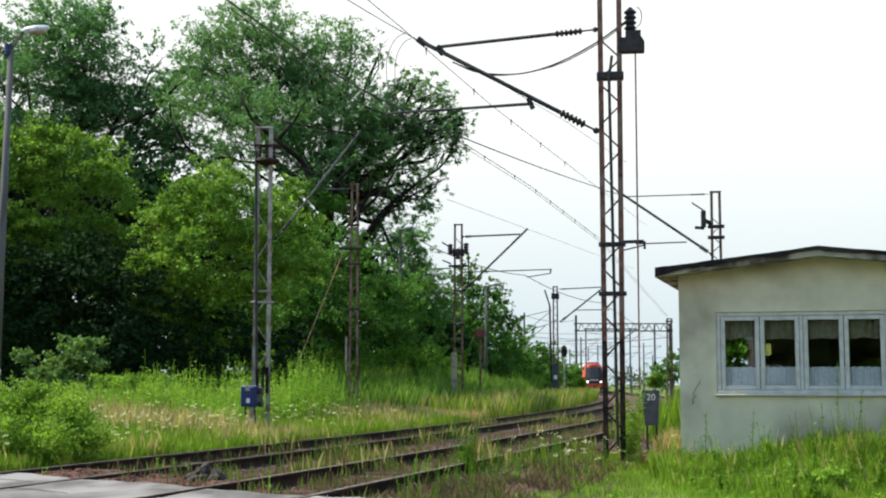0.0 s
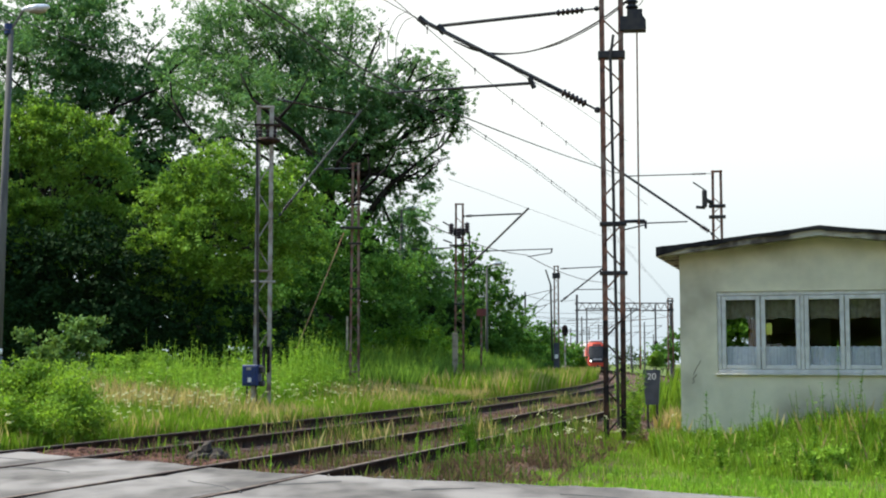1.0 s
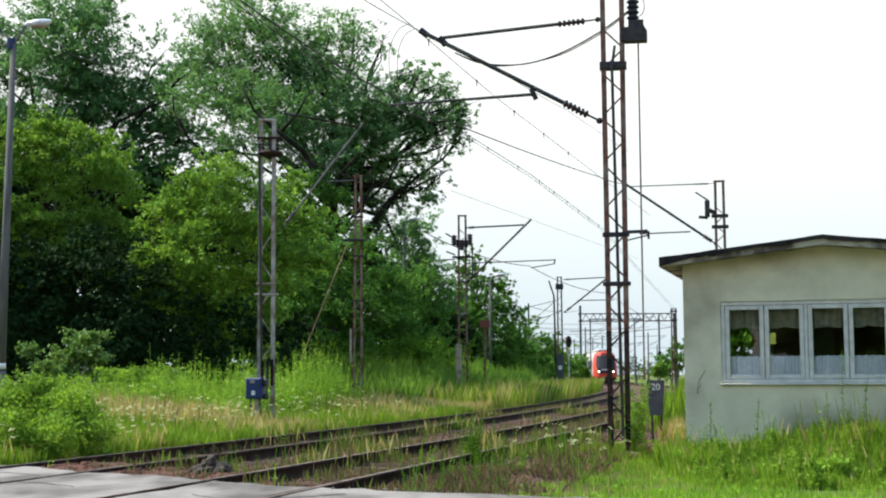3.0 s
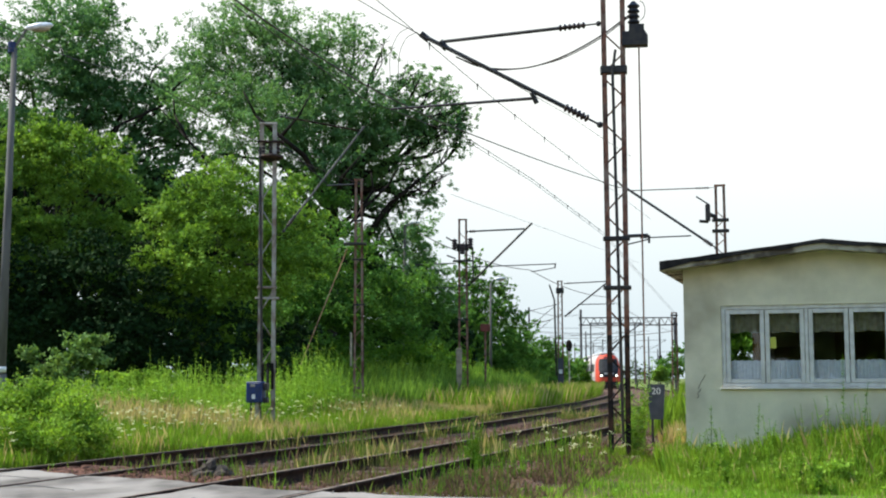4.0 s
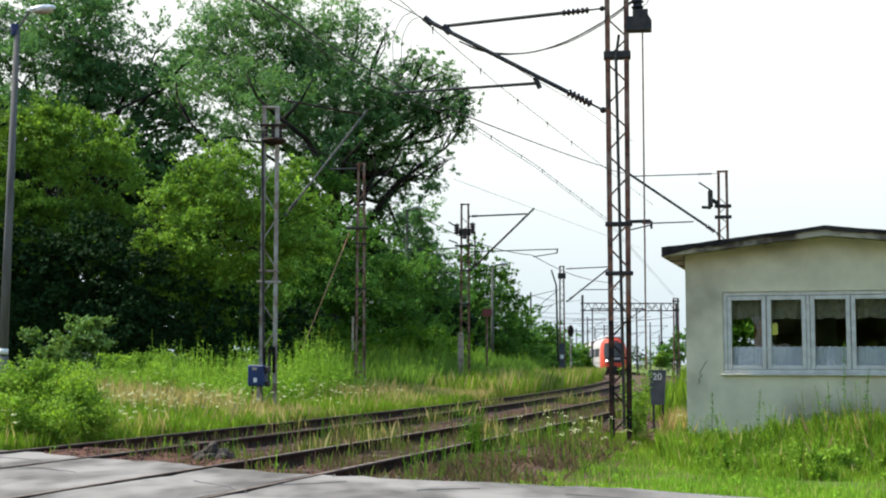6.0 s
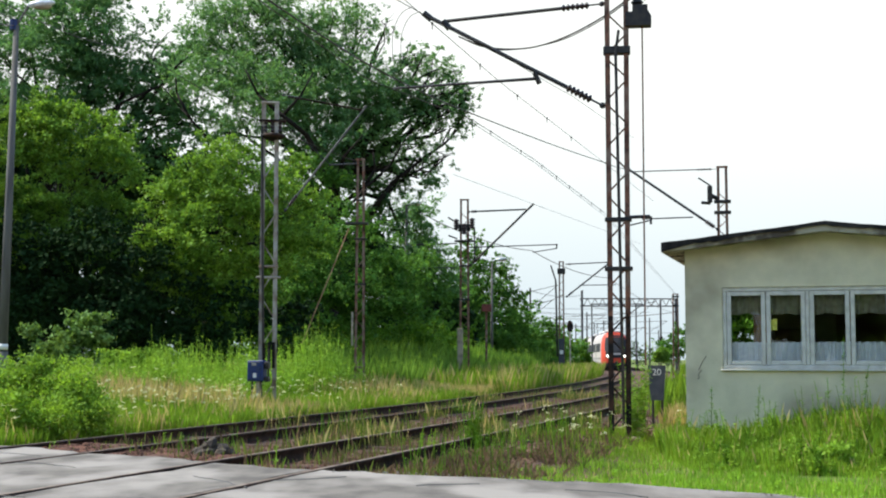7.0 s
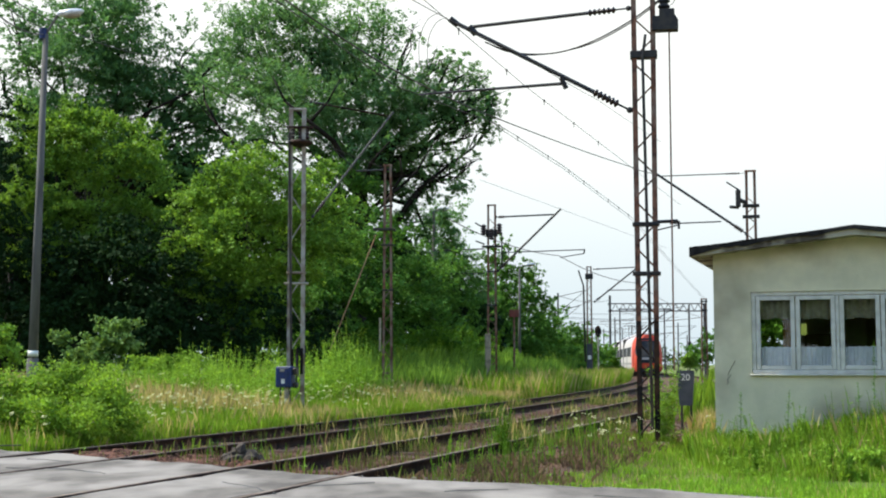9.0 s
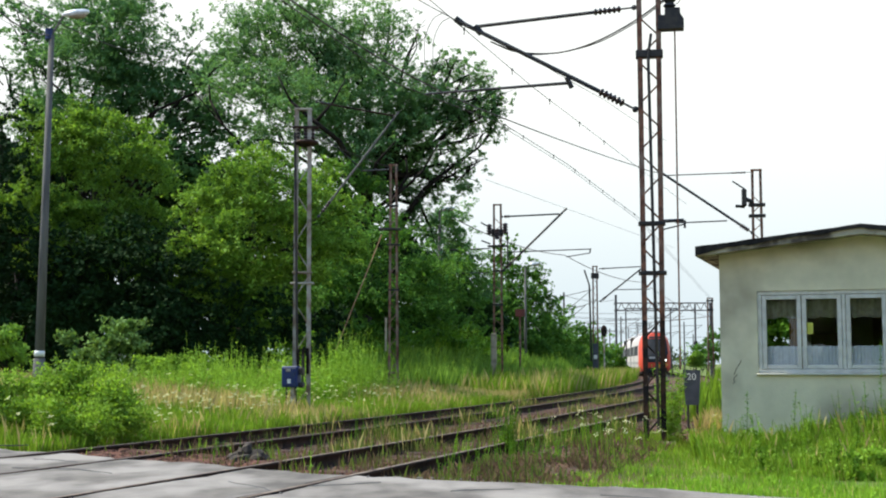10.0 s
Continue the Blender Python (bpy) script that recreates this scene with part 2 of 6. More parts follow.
def haze_backdrop():
    """Summer haze all round the horizon, pale blue below and white above."""
    m = bpy.data.materials.new("haze")
    m.use_nodes = True
    N, L = m.node_tree.nodes, m.node_tree.links
    co, sep, ramp = N.new("ShaderNodeTexCoord"), N.new("ShaderNodeSeparateXYZ"), N.new("ShaderNodeValToRGB")
    em = N.new("ShaderNodeEmission")
    L.new(co.outputs["Generated"], sep.inputs[0])
    L.new(sep.outputs[2], ramp.inputs[0])
    L.new(ramp.outputs[0], em.inputs[0])
    L.new(em.outputs[0], N["Material Output"].inputs[0])
    r = ramp.color_ramp
    r.elements[0].color, r.elements[1].color = (*HAZE_LOW, 1), (*HAZE_HIGH, 1)
    r.elements[0].position, r.elements[1].position = 0.04, 0.5
    em.inputs[1].default_value = 1.0
    n, radius, high = 96, 2300.0, 900.0
    ring = [(radius * math.cos(6.28319 * i / n), radius * math.sin(6.28319 * i / n)) for i in range(n)]
    verts = [(x, y, z) for z in (-2.0, high * 0.5, high) for x, y in ring]
    faces = [(k * n + i, k * n + (i + 1) % n, (k + 1) * n + (i + 1) % n, (k + 1) * n + i) for k in range(2) for i in range(n)]
    ob = tagged(raw("backdrop", verts, faces, m), "pale summer haze round the horizon", "sky", kind="structure")
    return ob


haze_backdrop()


def eased(points, n=6):
    """The same way as a smooth curve through its points."""
    pts = [Vector(q) for q in points]
    ext = [2 * pts[0] - pts[1]] + pts + [2 * pts[-1] - pts[-2]]
    out = []
    for a, b, c, d in zip(ext, ext[1:], ext[2:], ext[3:]):
        for i in range(n):
            t = i / n
            out.append(0.5 * (2 * b + (c - a) * t + (2 * a - 5 * b + 4 * c - d) * t * t + (3 * b - a - 3 * c + d) * t ** 3))
    return out + [pts[-1]]


# ---- the line of the railway ----
def centre(y):
    """x of the nearer track's centre at y."""
    if y < 20:
        return 0.456 + 0.33 * (y - 20)
    return 0.456 + 0.33 * 118 * (1 - math.exp(-(y - 20) / 118))


def lean(y):
    return 0.33 if y < 20 else 0.33 * math.exp(-(y - 20) / 118)


def rail_frame(y, s):
    """The place s metres to the right of the nearer track's centre, and the heading."""
    k = lean(y)
    c = 1 / math.hypot(1, k)
    return Vector((centre(y) + s * c, y - s * c * k, 0)), math.atan(k)


GAP = 3.5          # from track to track
GAUGE = 1.505      # between rail centres
FAR_EDGE = (4.18 / 1.239, -0.565 / 1.239)


def side(x, y):
    """Metres to the right of the nearer track."""
    yy = y
    for _ in range(3):
        k = lean(yy)
        c = 1 / math.hypot(1, k)
        s = (x - centre(yy)) * c - (y - yy) * c * k
        yy = y + s * c * k
    return s


def edge_at(s):
    """How far along the track the asphalt reaches, s metres to the right of it."""
    return 3.374 - 0.456 * min(s, 0.6) - 0.09 * max(0.0, s - 0.6)


def road_edge(x, y):
    """Metres beyond the road's far edge."""
    px, py = x - centre(10.8), y - 10.8
    return 0.91 * (0.3134 * px + 0.9496 * py - edge_at(0.9496 * px - 0.3134 * py))


def smooth(v, a, b):
    f = min(1.0, max(0.0, (v - a) / (b - a)))
    return f * f * (3 - 2 * f)


def ground_z(x, y):
    s, beyond = side(x, y), road_edge(x, y)
    z = -0.17
    z += -0.17 * smooth(s, 1.4, 3.2)
    z += 0.06 * smooth(-s, 5.5, 7.0) + 0.25 * smooth(-s, 9, 18)
    z += 0.05 * noise.noise(Vector((x * 0.35, y * 0.35, 1.3))) * smooth(abs(s + 1.75), 3, 5)
    z += 0.16 * (1 - smooth(beyond, 0.2, 3.0)) * smooth(s, 1.5, 3.0)
    if -10 < beyond < 0.15:
        z = min(z, -0.2 - 0.15 * smooth(s, 2, 8))
    return z


# ---- ground ----
def ground():
    def axis(marks):
        out = []
        for (a, b, n) in marks:
            out += list(np.linspace(a, b, n, endpoint=False))
        return out
    xs = axis([(-2500, -200, 10), (-200, -40, 16), (-40, -14, 40), (-14, 12, 90), (12, 40, 36), (40, 200, 20), (200, 2500, 10)]) + [2500]
    ys = axis([(-300, -20, 10), (-20, 6, 14), (6, 26, 80), (26, 60, 60), (60, 200, 50), (200, 800, 14), (800, 3000, 6)]) + [3000]
    verts = [(x, y, ground_z(x, y) if 0 < y < 400 and abs(x) < 200 else -0.2) for y in ys for x in xs]
    w = len(xs)
    faces = [(j * w + i, j * w + i + 1, (j + 1) * w + i + 1, (j + 1) * w + i) for j in range(len(ys) - 1) for i in range(w - 1)]
    ob = raw("ground", verts, faces, "soil")
    ob.data.materials.append(M["turf"])
    grassy = []
    for f in faces:
        x, y = sum(verts[k][0] for k in f) / 4, sum(verts[k][1] for k in f) / 4
        s = side(x, y) if 0 < y < 300 else 99
        grassy.append(1 if (s < -5.4 or s > 3.4) and road_edge(x, y) > 0.4 else 0)
    ob.data.polygons.foreach_set("material_index", grassy)
    return tagged(ob, "bare brown soil under weeds and grass", "ground", kind="structure")


ground()


def road():
    """The asphalt of the level crossing, laid in strips between the rails."""
    root = tagged(new("road"), "worn grey asphalt of the level crossing", "road", kind="structure")
    h = GAUGE / 2
    rails = (-GAP - h, -GAP + h, -h, h)
    cuts = [-26.0]
    for i, r in enumerate(rails):
        inner = 1 if i % 2 == 0 else -1      # side on which the flange runs
        cuts += [r - (0.10 if inner < 0 else 0.042), r + (0.10 if inner > 0 else 0.042)]
    cuts.append(26.0)
    d, nrm = Vector((0.3134, 0.9496, 0)), Vector((0.9496, -0.3134, 0))
    p0 = Vector((centre(10.8), 10.8, 0))
    for k in range(0, len(cuts), 2):
        s0, s1 = cuts[k], cuts[k + 1]
        n = max(2, int((s1 - s0) / 0.22))
        bm = bmesh.new()
        grid = []
        for i in range(n + 1):
            s = s0 + (s1 - s0) * i / n
            far = edge_at(s)
            far += 0.22 * noise.noise(Vector((s * 0.9, 3.1, 0))) + 0.16 * noise.noise(Vector((s * 3.7, 8.1, 0)))
            row = []
            for j in range(31):
                f = (j / 30) ** 1.5
                p = p0 + nrm * s + d * (far - 11.5 * f)
                z = -0.012 - 0.16 * smooth(s, 2.0, 9.0) - 0.10 * smooth(-s, 7, 14)
                z += 0.018 * noise.noise(Vector((p.x * 0.8, p.y * 0.8, 5)))
                z -= 0.035 * max(0, noise.noise(Vector((p.x * 1.9, p.y * 1.9, 9))) - 0.25)
                if j == 0:
                    z -= 0.10
                row.append(bm.verts.new((p.x, p.y, z)))
            grid.append(row)
        for i in range(n):
            for j in range(30):
                bm.faces.new((grid[i][j + 1], grid[i + 1][j + 1], grid[i + 1][j], grid[i][j]))
        ext = bmesh.ops.extrude_face_region(bm, geom=list(bm.faces))
        for v in ext["geom"]:
            if isinstance(v, bmesh.types.BMVert):
                v.co.z -= 0.16
        bmesh.ops.recalc_face_normals(bm, faces=bm.faces)
        part("asphalt_strip", bm, "asphalt", root)
    rnd = random.Random(4)
    for _ in range(12):                       # potholes and tar patches
        s, back = rnd.uniform(-9, 4), rnd.uniform(0.3, 5)
        if min(abs(s - r) for r in rails) < 0.45:
            continue
        p = p0 + nrm * s + d * (edge_at(s) - back)
        bm = bmesh.new()
        rx, ry, turn = rnd.uniform(0.10, 0.3), rnd.uniform(0.04, 0.10), rnd.uniform(0, 3.1)
        ring = []
        for i in range(14):
            a = i / 14 * 6.283
            q = (rx * math.cos(a) * rnd.uniform(0.7, 1.2), ry * math.sin(a) * rnd.uniform(0.6, 1.3))
            x, y = p.x + q[0] * math.cos(turn) - q[1] * math.sin(turn), p.y + q[0] * math.sin(turn) + q[1] * math.cos(turn)
            z = -0.012 - 0.16 * smooth(s, 2.0, 9.0) - 0.10 * smooth(-s, 7, 14) + 0.018 * noise.noise(Vector((x * 0.8, y * 0.8, 5)))
            ring.append(bm.verts.new((x, y, z + 0.004)))
        bm.faces.new(ring)
        bmesh.ops.recalc_face_normals(bm, faces=bm.faces)
        part("tar_patch", bm, "patch", root)


def road_cracks():
    rnd = random.Random(9)
    root = tagged(new("road_crack_lines"), "thin dark cracks in the asphalt", "road", kind="structure")
    d, nrm = Vector((0.3134, 0.9496, 0)), Vector((0.9496, -0.3134, 0))
    p0 = Vector((centre(10.8), 10.8, 0))
    for _ in range(16):
        s, back, turn = rnd.uniform(-9, 3.5), rnd.uniform(0.3, 4.5), rnd.uniform(-0.7, 0.7)
        bm, prev = bmesh.new(), None
        for i in range(rnd.randint(5, 11)):
            p = p0 + nrm * s + d * (edge_at(s) - back)
            z = -0.012 - 0.16 * smooth(s, 2.0, 9.0) - 0.10 * smooth(-s, 7, 14) + 0.018 * noise.noise(Vector((p.x * 0.8, p.y * 0.8, 5)))
            q = Vector((p.x, p.y, z - 0.002))
            if prev:
                tube(bm, prev, q, 0.009, n=5)
            prev = q
            turn += rnd.uniform(-0.5, 0.5)
            s += 0.16 * math.cos(turn)
            back += 0.16 * math.sin(turn)
        part("crack", bm, "patch", root)


road()
road_cracks()


# ---- tracks ----
def track(offset, label, top):
    root = thing("railway_track", (0, 0, 0), 0, label, "railway track", "pair of railway tracks", "structure")
    ys = [-14 + 1.0 * i for i in range(75)] + [61 + 4 * i for i in range(60)]
    for r in (-GAUGE / 2, GAUGE / 2):
        for name, mat, prof in (
            ("rail", "rail", [(-0.07, -0.19), (0.07, -0.19), (0.07, -0.175), (0.012, -0.155), (0.012, -0.045), (0.035, -0.032), (0.034, -0.004), (-0.034, -0.004), (-0.035, -0.032), (-0.012, -0.045), (-0.012, -0.155), (-0.07, -0.175)]),
            ("running_surface", top, [(-0.031, -0.0035), (0.031, -0.0035), (0.024, 0.0), (-0.024, 0.0)]),
        ):
            verts, faces, k = [], [], len(prof)
            for y in ys:
                c, h = rail_frame(y, offset + r)
                for px, pz in prof:
                    verts.append((c.x + px * math.cos(h), c.y - px * math.sin(h), pz))
            for j in range(len(ys) - 1):
                for i in range(k):
                    a, b = j * k + i, j * k + (i + 1) % k
                    faces.append((a, b, b + k, a + k))
            raw(name, verts, faces, mat, root, "worn rail head" if mat != "rail" else "rusty steel rail")
    bm = box(bmesh.new(), (0, 0, 0), (2.5, 0.24, 0.14), bevel=0.02)
    me = bpy.data.meshes.new("sleeper")
    bm.to_mesh(me), bm.free()
    me.materials.append(M["sleeper"])
    rnd = random.Random(7)
    for i in range(120):
        y = 12.0 + 0.62 * i
        c, h = rail_frame(y, offset)
        if road_edge(c.x, c.y) < 1.3:
            continue
        ob = new("sleeper", me)
        ob.parent = root
        ob.matrix_basis = pose(c.x, c.y, -0.225 + rnd.uniform(-0.012, 0.008), rnd.uniform(-1, 1), rnd.uniform(-1, 1), -math.degrees(h) + rnd.uniform(-1.5, 1.5))


track(0.0, "nearer railway track, worn rails among weeds", "rail_top_worn")
track(-GAP, "farther railway track with rusty rails", "rail_top")


def stones():
    rng = np.random.default_rng(3)
    n = 26000
    y = 12 + 50 * rng.random(n) ** 1.6
    s = rng.uniform(-5.6, 2.4, n)
    verts, faces = [], []
    tet = np.array([(1, 1, 1), (-1, -1, 1), (-1, 1, -1), (1, -1, -1)]) * 0.6
    for i in range(n):
        c, _ = rail_frame(y[i], s[i])
        if road_edge(c.x, c.y) < 0.05:
            continue
        r = rng.uniform(0.012, 0.034)
        q = tet * r * rng.uniform(0.6, 1.3, (4, 3)) + (c.x, c.y, ground_z(c.x, c.y) + r * 0.3)
        b = len(verts)
        verts += list(q)
        faces += [(b, b + 1, b + 2), (b, b + 3, b + 1), (b, b + 2, b + 3), (b + 1, b + 3, b + 2)]
    tagged(raw("ballast", verts, faces, "ballast"), "rust-brown crushed stone between the tracks", "ballast", kind="stuff")


stones()


# ---- the hut ----
HUT_TURN = -18.3


def hut():
    root = thing("crossing_hut", (4.167, 20, 0.626), HUT_TURN, "small cream plastered crossing keeper's hut with a low gable roof", "hut")
    base = root.matrix_basis.translation
    x0, x1, depth, foot = 0.0, 4.30, 5.2, -0.45 - base.z
    root_z = base.z
    eave, peak, mid, t = 2.735 - root_z, 2.965 - root_z, 2.06, 0.22
    wx0, wx1, wz0, wz1 = 0.55, 3.02, 0.955 - root_z, 2.175 - root_z
    # front wall round the window
    def wall(name, boxes):
        bm = bmesh.new()
        for c, s in boxes:
            box(bm, c, s)
        return part(name, bm, "plaster", root)
    front = bmesh.new()
    prism(front, [(x0, foot), (wx0, foot), (wx0, eave + (peak - eave) * wx0 / mid), (x0, eave)], 0, t)
    prism(front, [(wx1, foot), (x1, foot), (x1, eave), (wx1, eave + (peak - eave) * (x1 - wx1) / mid)], 0, t)
    prism(front, [(wx0, foot), (wx1, foot), (wx1, wz0), (wx0, wz0)], 0, t)
    prism(front, [(wx0, wz1), (wx1, wz1), (wx1, eave + (peak - eave) * (x1 - wx1) / mid), (mid, peak), (wx0, eave + (peak - eave) * wx0 / mid)], 0, t)
    bmesh.ops.remove_doubles(front, verts=front.verts, dist=0.001)
    part("front_wall", front, "plaster", root)
    wall("side_wall", [((x0 + t / 2, depth / 2, (foot + eave) / 2 - 0.02), (t, depth - 2 * t - 0.01, eave - foot - 0.04))])
    wall("side_wall", [((x1 - t / 2, depth / 2, (foot + eave) / 2 - 0.02), (t, depth - 2 * t - 0.01, eave - foot - 0.04))])
    back = bmesh.new()
    bx0, bx1 = 0.26, 0.78
    prism(back, [(x0, foot), (bx0, foot), (bx0, eave), (x0, eave)], depth - t, depth)
    prism(back, [(bx1, foot), (x1, foot), (x1, eave), (bx1, eave)], depth - t, depth)
    prism(back, [(bx0, foot), (bx1, foot), (bx1, wz0), (bx0, wz0)], depth - t, depth)
    prism(back, [(bx0, wz1), (bx1, wz1), (bx1, eave), (bx0, eave)], depth - t, depth)
    part("rear_wall", back, "plaster", root)
    part("floor_slab", box(bmesh.new(), ((x0 + x1) / 2, depth / 2, foot + 0.25), (x1 - x0 - 2 * t, depth - 2 * t, 0.1)), "wood_brown", root)
    part("ceiling_board", box(bmesh.new(), ((x0 + x1) / 2, depth / 2, eave - 0.06), (x1 - x0 - 2 * t - 0.01, depth - 2 * t - 0.01, 0.06)), "inner_wall", root)
    # roof: concrete slab edge and tar paper above it
    ox, of = 0.31, 0.30
    k = (peak - eave) / (mid - x0)
    for sgn in (-1, 1):
        xe = x0 - ox if sgn < 0 else x1 + ox
        for name, mat, lo, hi, front_y in (("roof_slab", "slab", 0.0, 0.088, -of), ("tar_paper", "tarpaper", 0.091, 0.14, -of - 0.03)):
            bm = bmesh.new()
            ze = eave - k * ox
            n = 24
            rnd = random.Random(11 if sgn < 0 else 12)
            lo_row, hi_row = [], []
            for i in range(n + 1):
                f = i / n
                x, z = xe + (mid - xe) * f, ze + (peak - ze) * f
                wob = 0.008 * noise.noise(Vector((x * 1.7, 2.0, sgn))) + rnd.uniform(-0.003, 0.003) if mat == "tarpaper" else 0.0
                drop = max(0.0, 0.02 + 0.07 * noise.noise(Vector((x * 1.3, 5.0, sgn))) + rnd.uniform(-0.008, 0.012)) + 0.05 * max(0.0, 1 - f * 5) if mat == "tarpaper" else 0.0
                lo_row.append((x, z + lo - drop)), hi_row.append((x, z + hi + wob))
            prism(bm, lo_row + hi_row[::-1], front_y, depth + of)
            part(name, bm, mat, root, "ragged black tar paper" if mat == "tarpaper" else "stained concrete roof edge")
    # eave boards under the overhang
    for i in range(4):
        part("eave_board", box(bmesh.new(), (x0 - 0.05 - 0.075 * i, depth / 2 - of + 0.2, eave - k * (0.05 + 0.075 * i) - 0.006 + 0.003 * i), (0.068, depth + 0.2, 0.022), bevel=0.004), "slab", root, "weathered pale eave board")
    # window
    win = tagged(new("window"), "grey-white painted wooden window of four casements")
    win.parent = root
    w, fy = wx1 - wx0, 0.03
    fr = bmesh.new()
    box(fr, (wx0 + w / 2, fy + 0.05, wz1 - 0.03), (w, 0.12, 0.06), bevel=0.006)
    box(fr, (wx0 + w / 2, fy + 0.05, wz0 + 0.03), (w - 0.004, 0.12, 0.06), bevel=0.006)
    for x in (wx0 + 0.03, wx0 + w / 2, wx1 - 0.03):
        box(fr, (x, fy + 0.05, (wz0 + wz1) / 2), (0.06 if x != wx0 + w / 2 else 0.05, 0.118, wz1 - wz0 - 0.122), bevel=0.006)
    part("window_frame", fr, "window_paint", win)
    part("window_sill", box(bmesh.new(), (wx0 + w / 2, -0.01, wz0 - 0.014), (w + 0.05, 0.08, 0.022), bevel=0.006), "window_paint", win, "thin grey sill")
    cw = (w - 0.05 - 0.12) / 4
    for i in range(4):
        cx = wx0 + 0.06 + cw * (i + 0.5) + (0.05 if i > 1 else 0)
        cz, chh = (wz0 + wz1) / 2, wz1 - wz0 - 0.13
        bm = bmesh.new()
        b = 0.062
        for dx in (-1, 1):
            box(bm, (cx + dx * (cw / 2 - b / 2 - 0.006), fy + 0.02, cz), (b, 0.05, chh), bevel=0.005)
        for dz in (-1, 1):
            box(bm, (cx, fy + 0.021, cz + dz * (chh / 2 - b / 2)), (cw - 2 * b - 0.014, 0.047, b), bevel=0.005)
        part("casement", bm, "window_paint", win)
        pane = part("pane", box(bmesh.new(), (cx, fy + 0.025, cz), (cw - 2 * b, 0.005, chh - 2 * b)), glass, win)
        pane.visible_shadow = False
        # half curtain, pleated
        verts, faces = [], []
        n = 40
        hi = wz0 + 0.13 + 0.27
        for j in range(n + 1):
            x = cx - cw / 2 + cw * j / n
            y = fy + 0.075 + 0.009 * math.sin(j * 1.9 + i) + 0.006 * math.sin(j * 0.7)
            verts += [(x, y, wz0 + 0.05), (x, y + 0.004, hi + 0.006 * math.sin(j * 0.9 + i * 2))]
        for j in range(n):
            faces.append((2 * j, 2 * j + 2, 2 * j + 3, 2 * j + 1))
        raw("half_curtain", verts, faces, "curtain", win, "white lace half curtain")
    # inside
    part("inner_lining", box(bmesh.new(), (3.1, depth - t - 0.02, (wz0 + eave) / 2), (1.9, 0.02, eave - wz0 + 0.4)), "inner_wall", root)
    bm = bmesh.new()
    box(bm, (1.45, 2.6, foot + 1.1), (0.5, 0.5, 1.9), bevel=0.01)
    part("wardrobe", bm, "wood_brown", root)
    part("notice", box(bmesh.new(), (1.29, fy + 0.04, wz0 + 0.66), (0.105, 0.004, 0.17)), "note", win, "yellow paper notice behind the glass")
    for x in (0.98, 2.9):
        verts, faces = [], []
        for j in range(21):
            a = x + 0.24 * j / 20
            verts += [(a, 0.40 + 0.02 * math.sin(j * 1.7), wz0 + 0.02), (a, 0.40 + 0.012 * math.sin(j * 1.7), wz1 - 0.02)]
        raw("drape", verts, [(2 * j, 2 * j + 2, 2 * j + 3, 2 * j + 1) for j in range(20)], "drape", root, "orange-brown curtain inside")
    verts, faces, n = [], [], 120
    for j in range(n + 1):
        x = wx0 + 0.05 + (w - 0.1) * j / n
        y = fy + 0.13 + 0.012 * math.sin(j * 1.3)
        low = 0.33 + 0.03 * abs(math.sin(j * 0.21))
        verts += [(x, y, wz1 - 0.05 - low), (x, y + 0.004, wz1 - 0.03)]
    raw("valance", verts, [(2 * j, 2 * j + 2, 2 * j + 3, 2 * j + 1) for j in range(n)], "valance", win, "grey-brown gathered valance")
    # dark strokes on the wall that stand for leaning dry weed leaves
    rnd = random.Random(5)
    for (cx, cz, ln) in ((0.19, 0.93 - root_z, 0.22), (0.17, 0.80 - root_z, 0.14)):
        bm = bmesh.new()
        px, pz = cx, cz
        for _ in range(5):
            qx, qz = px + rnd.uniform(-0.02, 0.035), pz + ln / 5
            tube(bm, (px, -0.001, pz), (qx, -0.001, qz), 0.0055, n=5)
            px, pz = qx, qz
        part("crack", bm, "patch", root, "thin dark stroke for a dry weed leaf at the wall")


hut()


